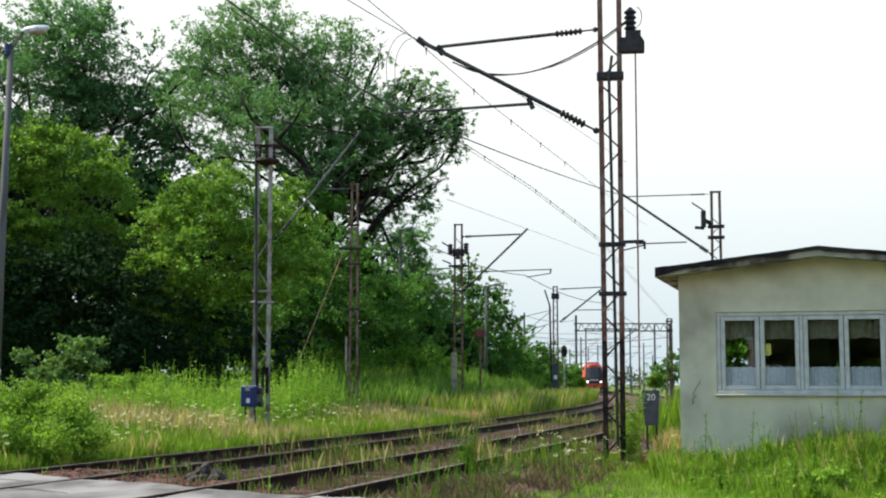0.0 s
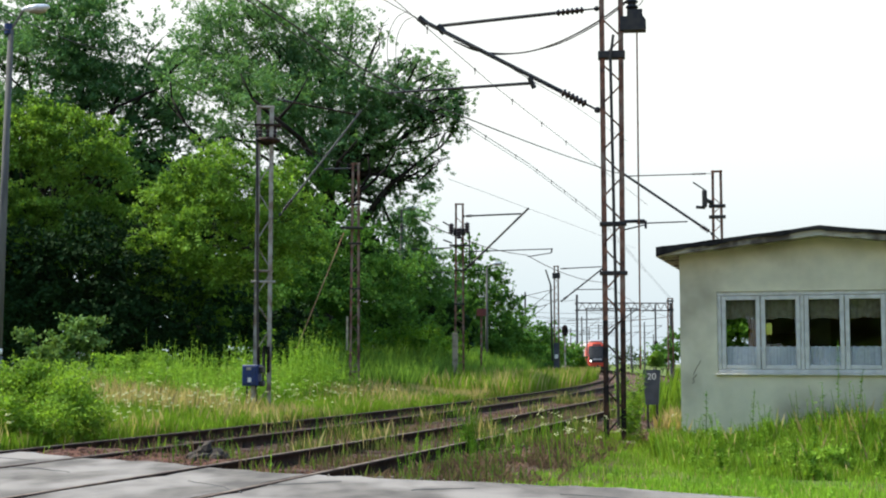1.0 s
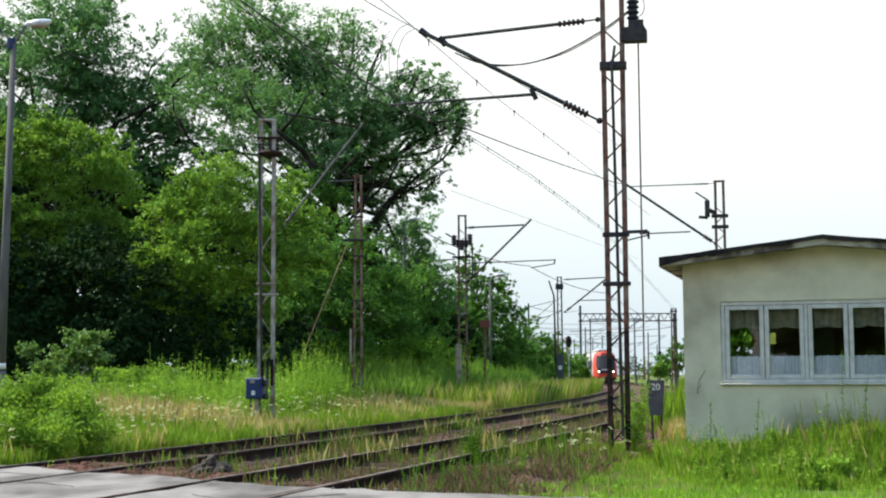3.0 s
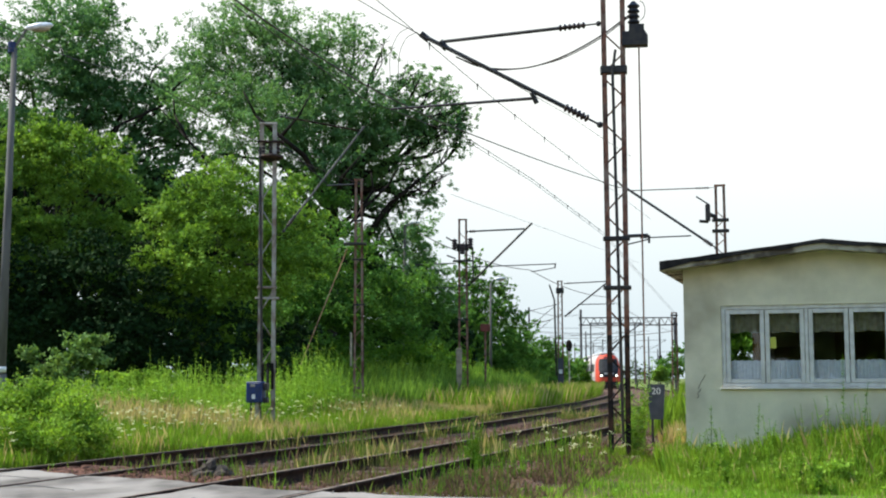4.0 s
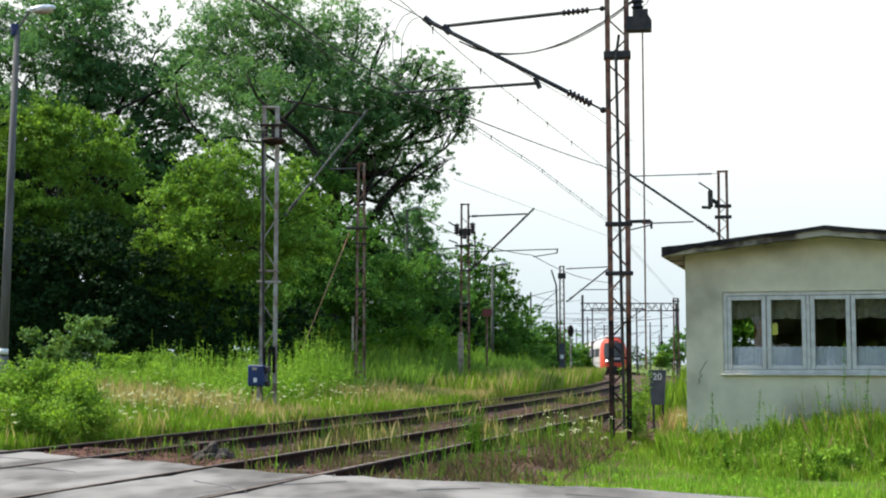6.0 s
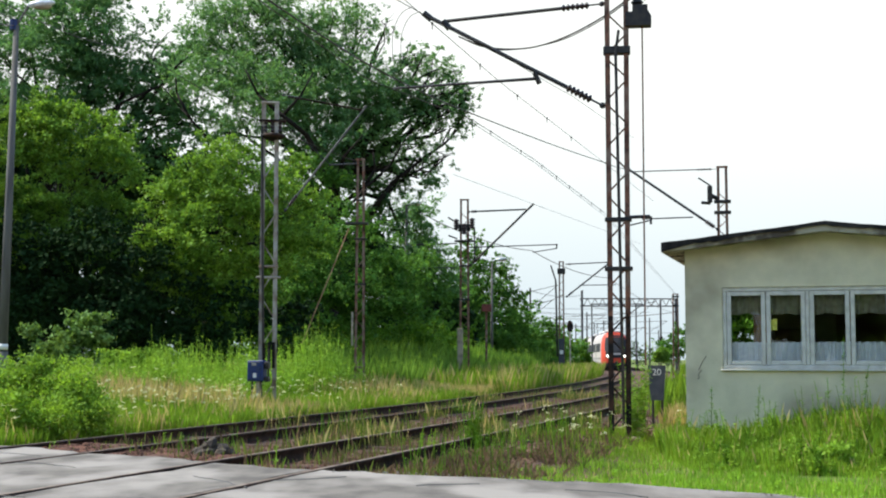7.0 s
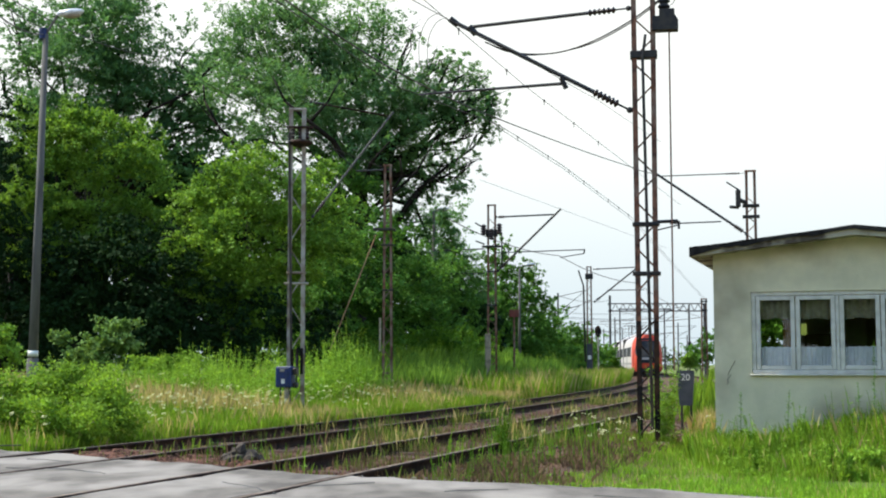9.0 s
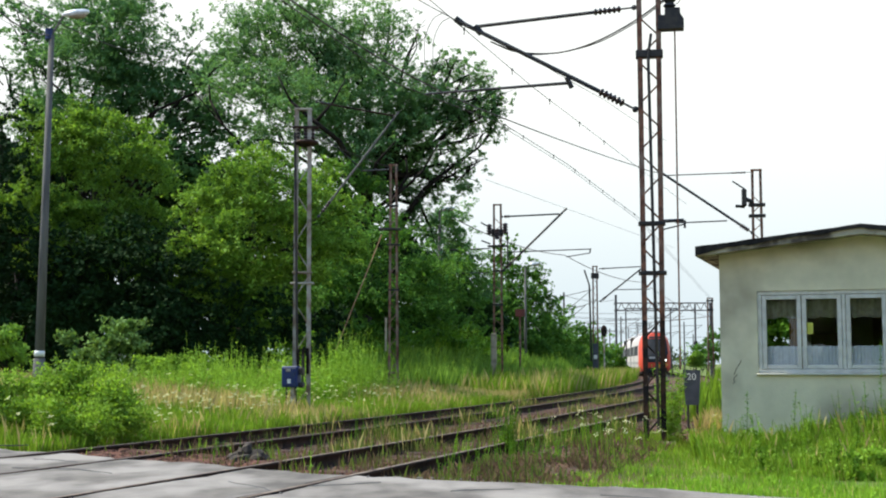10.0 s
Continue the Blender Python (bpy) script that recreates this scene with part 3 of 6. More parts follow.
# ---- masts of the overhead line ----
def mast(base, height, width, depth, turn, label, mat="rust", taper=0.85, dark=0.0, plates=(), pitch=0.62, foot="concrete", fw=0.085, right=""):
    """Two channel legs with zigzag lacing on both faces."""
    root = thing("lattice_mast", base, turn, label, "overhead line mast", "masts of the overhead line")
    def half(z):
        return width / 2 * (1 + (taper - 1) * z / height)
    for sgn in (-1, 1):
        for z0, z1, m in (((0, dark, "tar"), (dark, height, mat)) if dark else ((0, height, mat),)):
            bm = bmesh.new()
            for z_a, z_b in ((z0, z1),):
                xa, xb = sgn * (half(z_a) - 0.02), sgn * (half(z_b) - 0.02)
                shear = Matrix.Identity(4)
                shear[0][2] = (xb - xa) / (z_b - z_a)
                mid = Matrix.Translation(((xa + xb) / 2, 0, (z_a + z_b) / 2)) @ shear
                ln = z_b - z_a
                box(bm, (0, 0, 0), (0.014, depth, ln))
                for dy in (-1, 1):
                    box(bm, (-sgn * (fw / 2 - 0.008), dy * (depth / 2 - 0.007), 0), (fw, 0.014, ln - 0.002))
                bm.transform(mid)
            part("leg", bm, right if right and sgn > 0 and m == mat else m, root, "black foot of the leg" if m == "tar" else "")
    n = int((height - 0.5) / pitch)
    for dy in (-1, 1):
        for i in range(n):
            z0 = 0.2 + pitch * (i + (0.5 if dy > 0 else 0.0))
            z1 = z0 + pitch * 0.42
            bm = bmesh.new()
            tube(bm, (dy * (half(z0) - 0.05), dy * (depth / 2 + 0.008), z0), (-dy * (half(z1) - 0.05), dy * (depth / 2 + 0.008), z1), 0.015, n=6)
            part("lacing_bar", bm, mat if z0 > dark else "tar", root)
    part("top_plate", box(bmesh.new(), (0, 0, height - 0.03), (2 * half(height), depth + 0.02, 0.05), bevel=0.008), mat, root)
    for z, ext, thick in plates:
        bm = box(bmesh.new(), (0, 0, z), (2 * half(z) + ext, depth + 0.06, thick), bevel=0.012)
        part("batten_plate", bm, "black_iron" if mat == "rust" else mat, root)
    if foot:
        part("footing", box(bmesh.new(), (0, 0, -0.12), (width + 0.3, depth + 0.3, 0.4), bevel=0.03), foot, root)
    return root


def local(root, p):
    return root.matrix_basis.inverted() @ Vector(p)


def lathe(p, q, radii, n=12):
    """One ribbed solid of rotation from p to q."""
    p, q = Vector(p), Vector(q)
    turn = (q - p).to_track_quat("Z", "Y").to_matrix()
    bm = bmesh.new()
    rings = []
    for i, r in enumerate(radii):
        c = p.lerp(q, i / (len(radii) - 1))
        rings.append([bm.verts.new(c + turn @ Vector((max(r, 0.001) * math.cos(a), max(r, 0.001) * math.sin(a), 0))) for a in (6.2832 * j / n for j in range(n))])
    for u, v in zip(rings, rings[1:]):
        for j in range(n):
            bm.faces.new((u[j], u[(j + 1) % n], v[(j + 1) % n], v[j]))
    return bm


def arm_tube(root, name, p, q, r, mat="black_iron", insulate=0.0, label="", r2=None):
    """A tube from p (on the mast) to q, with an insulator string over its first metres."""
    p, q = local(root, p), local(root, q)
    way = (q - p).normalized()
    part(name, tube(bmesh.new(), p + way * insulate, q, r, r2), mat, root, label)
    if insulate:
        bm = tube(bmesh.new(), p, p + way * insulate, r * 0.5)
        bmesh.ops.create_uvsphere(bm, u_segments=8, v_segments=6, radius=r * 1.5, matrix=Matrix.Translation(p + way * 0.05))
        part("link", bm, "black_iron", root)
        k = max(3, int(insulate / 0.12))
        a0, a1 = p + way * insulate * 0.35, p + way * insulate * 1.03
        prof = [0.0]
        for i in range(k):
            prof += [r * 1.0, r * 1.95, r * 1.75, r * 1.0]
        prof.append(0.0)
        part("insulator", lathe(a0, a1, prof), "insulator", root, "brown ribbed porcelain insulator", smooth=True)


# nearest mast, rusty above, black up to the height given by dark
mast_near = mast((3.545, 22.4, -0.274), 8.35, 0.395, 0.13, -9, "tall rusty lattice mast with a black foot", taper=1.12, dark=2.1,
                 plates=((6.66, 0.03, 0.13), (3.74, 0.04, 0.07), (2.9, 0.06, 0.07)), pitch=0.8, fw=0.088)
R = mast_near
arm_tube(R, "top_tie", (3.343, 22.4, 7.212), (0.635, 23.3, 7.113), 0.032, insulate=0.75)
arm_tube(R, "cantilever_tube", (3.336, 22.4, 5.41), (0.252, 23.4, 7.254), 0.038, insulate=0.75)
arm_tube(R, "steady_arm", (2.207, 22.75, 5.967), (-0.319, 23.5, 5.928), 0.03, r2=0.02)
for p, q, r in (((2.159, 22.75, 6.067), (2.245, 22.75, 5.878), 0.045), ((0.574, 23.3, 7.114), (0.695, 23.3, 6.98), 0.06), ((0.232, 23.4, 7.285), (0.374, 23.4, 7.171), 0.06)):
    part("clamp", tube(bmesh.new(), local(R, p), local(R, q), r), "black_iron", R)
# switch on its bracket, its rod and the clamp below
bm = bmesh.new()
prism(bm, [(-0.02, -0.16), (0.42, -0.16), (0.42, 0.0), (0.36, 0.10), (0.36, 0.20), (0.10, 0.20), (0.10, 0.08), (-0.02, 0.08)], -0.12, 0.12)
bm.transform(Matrix.Translation(local(R, (3.71, 22.35, 6.95))))
part("switch_bracket", bm, "black_iron", R)
c = local(R, (3.898, 22.35, 7.167))
part("switch_insulator", lathe(c, c + Vector((0, 0, 0.42)), [0.05] + [0.075, 0.11, 0.10, 0.07] * 4 + [0.05, 0.03]), "black_iron", R, "dark ribbed insulator")
bm = bmesh.new()
prev = None
for i in range(13):
    a = math.pi * (0.5 - i / 12)
    p = local(R, (4.006, 22.35, 7.226)) + Vector((0.09 * math.cos(a), 0, 0.2 + 0.17 * math.sin(a)))
    if prev:
        tube(bm, prev, p, 0.008, n=5)
    prev = p
part("horn", bm, "wire", R)
arm_tube(R, "switch_rod", (3.97, 22.3, 6.799), (3.965, 22.3, 0.996), 0.014, mat="rust")
arm_tube(R, "down_lead", (3.563, 22.3, 6.721), (3.509, 22.3, 6.328), 0.025)
arm_tube(R, "down_lead", (3.509, 22.3, 6.328), (3.59, 22.3, 0.012), 0.027, label="black cable pipe down the mast")
arm_tube(R, "rod_guide", (3.673, 22.35, 3.501), (4.075, 22.35, 3.519), 0.03)
arm_tube(R, "guide_hook", (3.661, 22.35, 3.347), (4.093, 22.35, 3.452), 0.012)
arm_tube(R, "guide_hook", (4.094, 22.35, 3.519), (4.092, 22.35, 3.385), 0.02)

# mast with the blue box
mast_box = mast((-3.295, 31, -0.161), 7.3, 0.45, 0.12, 4, "weathered grey lattice mast beside the farther track", mat="steel_grey", taper=0.95,
                plates=((3.4, 0.02, 0.05), (3.15, 0.12, 0.05)), pitch=1.3, fw=0.10)
R = mast_box
arm_tube(R, "top_tie", (-3.041, 31, 7.298), (-1.137, 31.6, 7.055), 0.022, mat="rail", insulate=0.4)
arm_tube(R, "cantilever_tube", (-2.944, 31, 4.528), (-1.055, 31.6, 7.165), 0.026, mat="pole", insulate=0.5)
c = local(R, (-3.234, 31, 6.191))
part("insulator_pan", lathe(c, c + Vector((0, 0, 0.2)), [0.02, 0.16, 0.26, 0.3, 0.28, 0.1]), "tar", R, "black bowl-shaped fitting")
for dx in (-0.17, 0.0, 0.17):
    q = c + Vector((dx, -0.02, 0.2))
    part("insulator", lathe(q, q + Vector((0, 0, 0.27)), [0.02] + [0.035, 0.06, 0.055, 0.035] * 3 + [0.02]), "insulator", R, "brown ribbed porcelain insulator", smooth=True)
part("fitting_rail", box(bmesh.new(), local(R, (-3.237, 31, 6.676)), (0.62, 0.2, 0.05), bevel=0.01), "tar", R)
arm_tube(R, "stay_cable", (-3.024, 31, 6.689), (-1.937, 31.4, 5.736), 0.012)
arm_tube(R, "down_lead", (-3.479, 30.9, 6.538), (-3.386, 30.9, 1.17), 0.03)
for dx in (-0.10, 0.02, 0.12):
    part("timber_cleat", box(bmesh.new(), local(R, (-3.263, 30.85, 1.17)) + Vector((dx, 0, 0.1 * dx)), (0.07, 0.06, 0.6), bevel=0.01), "bark", R, "old grey wooden cleat")

# box on its own leg in front of the mast
bx = thing("switch_drive_box", (-3.473, 30.6, -0.144), -14, "blue steel switch drive box on a thin post", "control box")
c = local(bx, (-3.48, 30.6, 0.821))
part("cabinet", box(bmesh.new(), c, (0.38, 0.30, 0.48), bevel=0.02), "blue", bx)
part("door", box(bmesh.new(), c + Vector((-0.02, -0.158, 0)), (0.30, 0.014, 0.40), bevel=0.005), "blue", bx, "blue door")
part("label_plate", box(bmesh.new(), c + Vector((-0.02, -0.169, 0.15)), (0.11, 0.006, 0.06)), "steel_grey", bx, "small grey plate")
part("label_plate", box(bmesh.new(), c + Vector((0.0, -0.169, -0.10)), (0.08, 0.006, 0.10)), "white", bx, "small pale sticker")
part("drive_gear", box(bmesh.new(), c + Vector((0.24, 0.02, 0.13)), (0.1, 0.2, 0.16), bevel=0.02), "black_iron", bx, "dark drive gear on the side")
part("drive_gear", box(bmesh.new(), c + Vector((0.24, 0.02, -0.19)), (0.1, 0.18, 0.12), bevel=0.02), "black_iron", bx, "dark drive gear on the side")
part("drive_rod", tube(bmesh.new(), c + Vector((0.26, 0.02, -0.16)), c + Vector((0.26, 0.02, 0.5)), 0.022), "black_iron", bx)
part("post", tube(bmesh.new(), (0.02, 0, -0.1), c + Vector((0.02, 0, -0.23)), 0.045), "steel_grey", bx)
part("strut", tube(bmesh.new(), (0.14, 0.05, -0.1), c + Vector((0.1, 0, -0.23)), 0.02), "black_iron", bx)
part("strut", tube(bmesh.new(), (-0.15, 0.05, -0.1), c + Vector((-0.12, 0, -0.23)), 0.02), "black_iron", bx)

R = mast((-1.648, 44, -0.142), 7.9, 0.40, 0.14, 0, "rusty lattice mast with a guy rod among the bushes", taper=0.75, plates=((6.5, 0.02, 0.06), (5.2, 0.1, 0.06), (3.7, 0.02, 0.05)), pitch=0.8)
arm_tube(R, "guy_rod", (-2.031, 44, 5.412), (-3.514, 43.5, 1.564), 0.017, mat="rod_rust")
part("switch_frame", box(bmesh.new(), local(R, (-1.759, 43.8, 5.561)), (0.75, 0.3, 0.08), bevel=0.01), "black_iron", R)
part("batten", box(bmesh.new(), local(R, (-1.644, 43.85, 0.823)), (0.34, 0.05, 0.08), bevel=0.01), "rust", R)
arm_tube(R, "cross_arm", (-2.715, 44, 7.539), (-1.487, 44, 7.593), 0.03)
part("kilometre_plate", box(bmesh.new(), local(R, (-1.885, 43.8, 2.083)), (0.07, 0.04, 1.1)), "concrete", R)

R = mast((2.269, 55, 0.047), 7.7, 0.46, 0.14, -3, "rusty lattice mast with a pale concrete stub", taper=0.85, plates=((6.5, 0.1, 0.3), (4.9, 0.02, 0.06), (3.5, 0.02, 0.06)), pitch=0.7)
arm_tube(R, "top_tie", (2.404, 55, 7.212), (4.898, 55.5, 7.382), 0.035, insulate=0.4)
arm_tube(R, "cantilever_tube", (2.485, 55, 4.947), (5.209, 55.5, 7.62), 0.045, insulate=0.5)
arm_tube(R, "registration_tube", (2.442, 55, 5.724), (6.222, 55.6, 5.909), 0.022)
arm_tube(R, "steady_arm", (6.198, 55.6, 5.933), (6.172, 55.6, 5.742), 0.03)
arm_tube(R, "steady_arm", (6.172, 55.6, 5.742), (5.164, 55.5, 5.57), 0.02)
arm_tube(R, "bracket", (2.447, 55, 6.573), (2.683, 55, 6.573), 0.03)
arm_tube(R, "bracket", (2.683, 55, 6.573), (2.697, 55, 5.181), 0.03)
for p in ((1.922, 54.8, 6.437), (2.579, 54.8, 6.482), (2.245, 54.7, 6.238)):
    c = local(R, p)
    part("insulator", lathe(c, c + Vector((0, 0, 0.45)), [0.05] + [0.08, 0.13, 0.12, 0.08] * 4 + [0.05]), "insulator", R, "dark ribbed insulator")
arm_tube(R, "switch_arm", (1.978, 55, 6.74), (1.579, 55, 6.977), 0.03)
arm_tube(R, "switch_arm", (1.974, 55, 6.078), (1.599, 55, 6.221), 0.03)
part("switch_frame", box(bmesh.new(), local(R, (2.248, 54.8, 5.966)), (0.8, 0.3, 0.07), bevel=0.01), "black_iron", R)
arm_tube(R, "rear_arm", (1.973, 55, 5.89), (0.258, 55, 5.823), 0.025)
arm_tube(R, "rear_arm", (1.968, 55, 4.877), (0.303, 55, 4.857), 0.02)
part("concrete_stub", box(bmesh.new(), local(R, (2.077, 54.7, 1.207)), (0.24, 0.22, 2.3), bevel=0.03), "concrete", R, "pale weathered concrete stub post")

R = mast((9.854, 86, 0.238), 7.2, 0.42, 0.25, -8, "lattice mast far along the tracks", taper=0.85, plates=((6.55, 0.14, 0.36),), pitch=0.9, fw=0.09)
arm_tube(R, "top_tie", (10.122, 86, 7.248), (12.912, 86, 7.39), 0.035, insulate=0.4)
arm_tube(R, "cantilever_tube", (10.169, 86, 5.12), (12.948, 86, 7.316), 0.05, insulate=0.5)
arm_tube(R, "registration_tube", (11.021, 86, 5.888), (13.403, 86, 5.919), 0.03)
arm_tube(R, "horn", (9.168, 86, 7.177), (9.486, 86, 6.184), 0.05)
arm_tube(R, "down_lead", (9.486, 86, 6.184), (9.575, 86, 1.255), 0.06)
part("dark_plate", box(bmesh.new(), local(R, (9.788, 85.6, 1.615)), (0.35, 0.05, 1.6)), "post_paint", R)
part("white_plate", box(bmesh.new(), local(R, (9.776, 85.5, 1.542)), (0.22, 0.03, 0.25)), "white", R)

# mast behind the hut
R = mast((9.998, 42, 0.279), 7.0, 0.42, 0.14, -13, "rusty lattice mast rising behind the hut roof", taper=0.85, plates=((5.85, 0.16, 0.1), (5.5, 0.16, 0.1)), pitch=0.6)
arm_tube(R, "top_tie", (9.921, 42, 7.183), (7.239, 43, 7.222), 0.018, insulate=0.7)
arm_tube(R, "cantilever_tube", (9.877, 42, 5.208), (7.057, 43, 7.371), 0.04, insulate=0.5)
arm_tube(R, "registration_tube", (9.128, 42.4, 5.668), (7.581, 43, 5.663), 0.022)
arm_tube(R, "switch_arm", (9.864, 42, 6.221), (9.614, 42, 6.33), 0.07)
arm_tube(R, "switch_arm", (9.621, 42, 6.638), (9.23, 42, 6.893), 0.025)
arm_tube(R, "switch_arm", (9.609, 42, 6.076), (9.321, 42, 6.095), 0.05)
part("switch_case", box(bmesh.new(), local(R, (9.574, 41.9, 6.354)), (0.16, 0.2, 0.55), bevel=0.03), "black_iron", R)

# ---- far masts, gantry and signal ----
for p, h, w in (((9.55, 105), 7.03, 0.2), ((10.66, 120), 6.46, 0.25), ((11.78, 140), 7.30, 0.2), ((15.10, 150), 6.12, 0.22), ((25.65, 150), 7.72, 0.22), ((27.85, 170), 5.31, 0.2), ((26.45, 190), 6.57, 0.2), ((30.75, 210), 7.57, 0.25)):
    m = thing("line_pole", (p[0], p[1], -0.3), -8, "thin dark mast in the distant station yard", "mast", "distant masts")
    part("shaft", tube(bmesh.new(), (0, 0, 0), (0, 0, h), w / 2, w / 3), "far_steel", m)
    part("arm", tube(bmesh.new(), (0, 0, h - 0.3), (2.2, 0, h + 0.2), 0.024), "far_steel", m)
    part("arm", tube(bmesh.new(), (0, 0, h - 1.6), (2.2, 0, h + 0.2), 0.024), "far_steel", m)


for p, h in (((18.049, 170, 0.331), 7.5), ((20.661, 185, 0.261), 7.0), ((21.395, 160, 0.367), 8.2), ((26.367, 175, 0.292), 8.0), ((29.894, 165, 0.327), 7.6), ((35.712, 190, 0.207), 6.5), ((15.631, 165, 0.357), 7.4), ((31.828, 200, 0.172), 7.5), ((25.048, 200, 0.187), 7.8)):
    m = thing("line_pole", (p[0], p[1], -0.3), -8, "thin dark mast in the distant station yard", "mast", "distant masts")
    h *= 0.86
    part("shaft", tube(bmesh.new(), (0, 0, 0), (0, 0, h), 0.11, 0.07), "far_steel", m)
    part("arm", tube(bmesh.new(), (-1.8, 0, h - 0.5), (2.2, 0, h - 0.4), 0.026), "far_steel", m)
    part("arm", tube(bmesh.new(), (0, 0, h - 1.7), (2.2, 0, h - 0.4), 0.026), "far_steel", m)


def gantry(x0, x1, z_top, z_low):
    root = thing("signal_gantry", (x0[0], x0[1], -0.3), 0, "steel truss gantry across the distant tracks", "gantry")
    a, b = local(root, x0), local(root, x1)
    lo, hi = z_low - root.matrix_basis.translation.z, z_top - root.matrix_basis.translation.z
    for z in (lo, hi):
        part("chord", tube(bmesh.new(), (a.x, a.y, z), (b.x, b.y, z), 0.06), "far_steel", root)
    n = 26
    for i in range(n):
        u, v = a.lerp(b, i / n), a.lerp(b, (i + 1) / n)
        z0, z1 = (lo, hi) if i % 2 else (hi, lo)
        part("truss_bar", tube(bmesh.new(), (u.x, u.y, z0), (v.x, v.y, z1), 0.035, n=5), "far_steel", root)
    for f in (0.02, 0.985):
        u = a.lerp(b, f)
        part("post", box(bmesh.new(), (u.x, u.y, hi / 2 + 0.4 if f < 0.1 else hi / 2), (0.2, 0.2, hi + (0.8 if f < 0.1 else 0))), "far_steel", root)


gantry((16.722, 130, 0.506), (26.307, 130, 0.485), 7.02, 6.3)
portal = thing("portal_frame", (17.6, 128, -0.3), -4, "slim steel portal over the distant track", "gantry")
for dx in (0.0, 1.9):
    part("post", box(bmesh.new(), (dx, 0, 3.35), (0.12, 0.12, 6.7), bevel=0.01), "far_steel", portal)
part("beam", box(bmesh.new(), (2.4, 0, 6.7), (5.0, 0.12, 0.1), bevel=0.01), "far_steel", portal)
part("brace", tube(bmesh.new(), (1.9, 0, 4.6), (4.9, 0, 6.65), 0.05), "far_steel", portal)
hang = thing("hanging_signal_pole", (24.6, 129.7, 0.3), 0, "thin steel pole hanging from the gantry", "signal")
part("pole", tube(bmesh.new(), (0, 0, 2.6), (0, 0, 6.6), 0.09, n=8), "far_steel", hang)
part("lamp_case", box(bmesh.new(), (0, -0.1, 2.7), (0.3, 0.2, 0.6), bevel=0.03), "tar", hang)
R = mast((17.684, 88, 0.053), 5.4, 0.45, 0.3, -8, "brown mast beside the tracks behind the hut", taper=0.9, pitch=0.7, plates=((5.2, 0.06, 0.1), (4.6, 0.04, 0.1)), foot="")
sg = thing("signal_post", (11.126, 92, 0.176), -8, "black railway signal head on a thin mast", "signal")
part("mast_tube", tube(bmesh.new(), (0, 0, 0), (0, 0, 2.9), 0.05), "steel_grey", sg)
bm = bmesh.new()
bmesh.ops.create_uvsphere(bm, u_segments=16, v_segments=10, radius=0.5, matrix=Matrix.Translation((0, 0, 3.2)) @ Matrix.Diagonal((0.44, 0.16, 0.8, 1)))
part("signal_head", bm, "tar", sg, smooth=True)
for dz in (-0.25, 0.25):
    part("hood", tube(bmesh.new(), (0, -0.1, 3.2 + dz), (0, -0.35, 3.18 + dz), 0.12), "tar", sg)

# hectometre board beside the hut
hp = thing("hectometre_post", (4.845, 26, -0.083), -18, "dark grey trapezoid hectometre board with white figures", "track marker")
z0 = local(hp, (4.843, 26, 0.978)).z
bm = prism(bmesh.new(), [(-0.125, z0 - 0.68), (0.125, z0 - 0.68), (0.17, z0), (-0.17, z0)], -0.03, 0.03)
part("board", bm, "post_paint", hp)
for dx in (-0.09, 0.09):
    part("post", tube(bmesh.new(), (dx, 0.05, -0.2), (dx, 0.05, z0 - 0.1), 0.025), "black_iron", hp)
fc = bpy.data.curves.new("figures", "FONT")
fc.body, fc.size, fc.extrude, fc.align_x = "20", 0.18, 0.004, "CENTER"
tmp = bpy.data.objects.new("figures", fc)
me = bpy.data.meshes.new_from_object(tmp)
bpy.data.objects.remove(tmp)
me.transform(Matrix.Translation((0.0, -0.036, z0 - 0.19)) @ pose(0, 0, 0, 90, 0, 0))
me.materials.append(M["white"])
figs = new("figures", me)
figs.parent = hp
tagged(figs, "white painted figures 20")

# ---- street lamps ----
def street_lamp(base, height, r, head, label, arm_to, band=None):
    root = thing("street_lamp", base, 0, label, "street lamp", "street lamps")
    part("pole", tube(bmesh.new(), (0, 0, -0.3), (0.04, 0, height), r, r * 0.55, n=14), "pole", root, smooth=True)
    if band:
        part("pole_foot", tube(bmesh.new(), (0, 0, -0.3), (0, 0, band), r * 1.16, r * 1.1, n=14), "pole", root, smooth=True)
        part("white_band", tube(bmesh.new(), (0.002, 0, band + 0.04), (0.004, 0, band + 0.16), r * 1.02, r * 1.0, n=14), "white", root, smooth=True)
    q = local(root, arm_to)
    part("bracket_arm", tube(bmesh.new(), (0.04, 0, height), q, r * 0.26), "pole", root)
    bm = bmesh.new()
    bmesh.ops.create_uvsphere(bm, u_segments=18, v_segments=10, radius=1.0)
    bm.transform(Matrix.Translation(q + Vector((head * 0.42, 0, 0.02))) @ pose(0, 0, 0, 0, -8, 0) @ Matrix.Diagonal((head / 2, head * 0.17, head * 0.14, 1)))
    lamp = part("lamp_head", bm, "lamp_shell", root, smooth=True)
    bm = bmesh.new()
    bmesh.ops.create_uvsphere(bm, u_segments=14, v_segments=8, radius=1.0)
    bm.transform(Matrix.Translation(q + Vector((head * 0.45, 0, -head * 0.05))) @ Matrix.Diagonal((head * 0.36, head * 0.14, head * 0.12, 1)))
    part("lamp_glass", bm, "concrete", lamp, smooth=True)
    return root


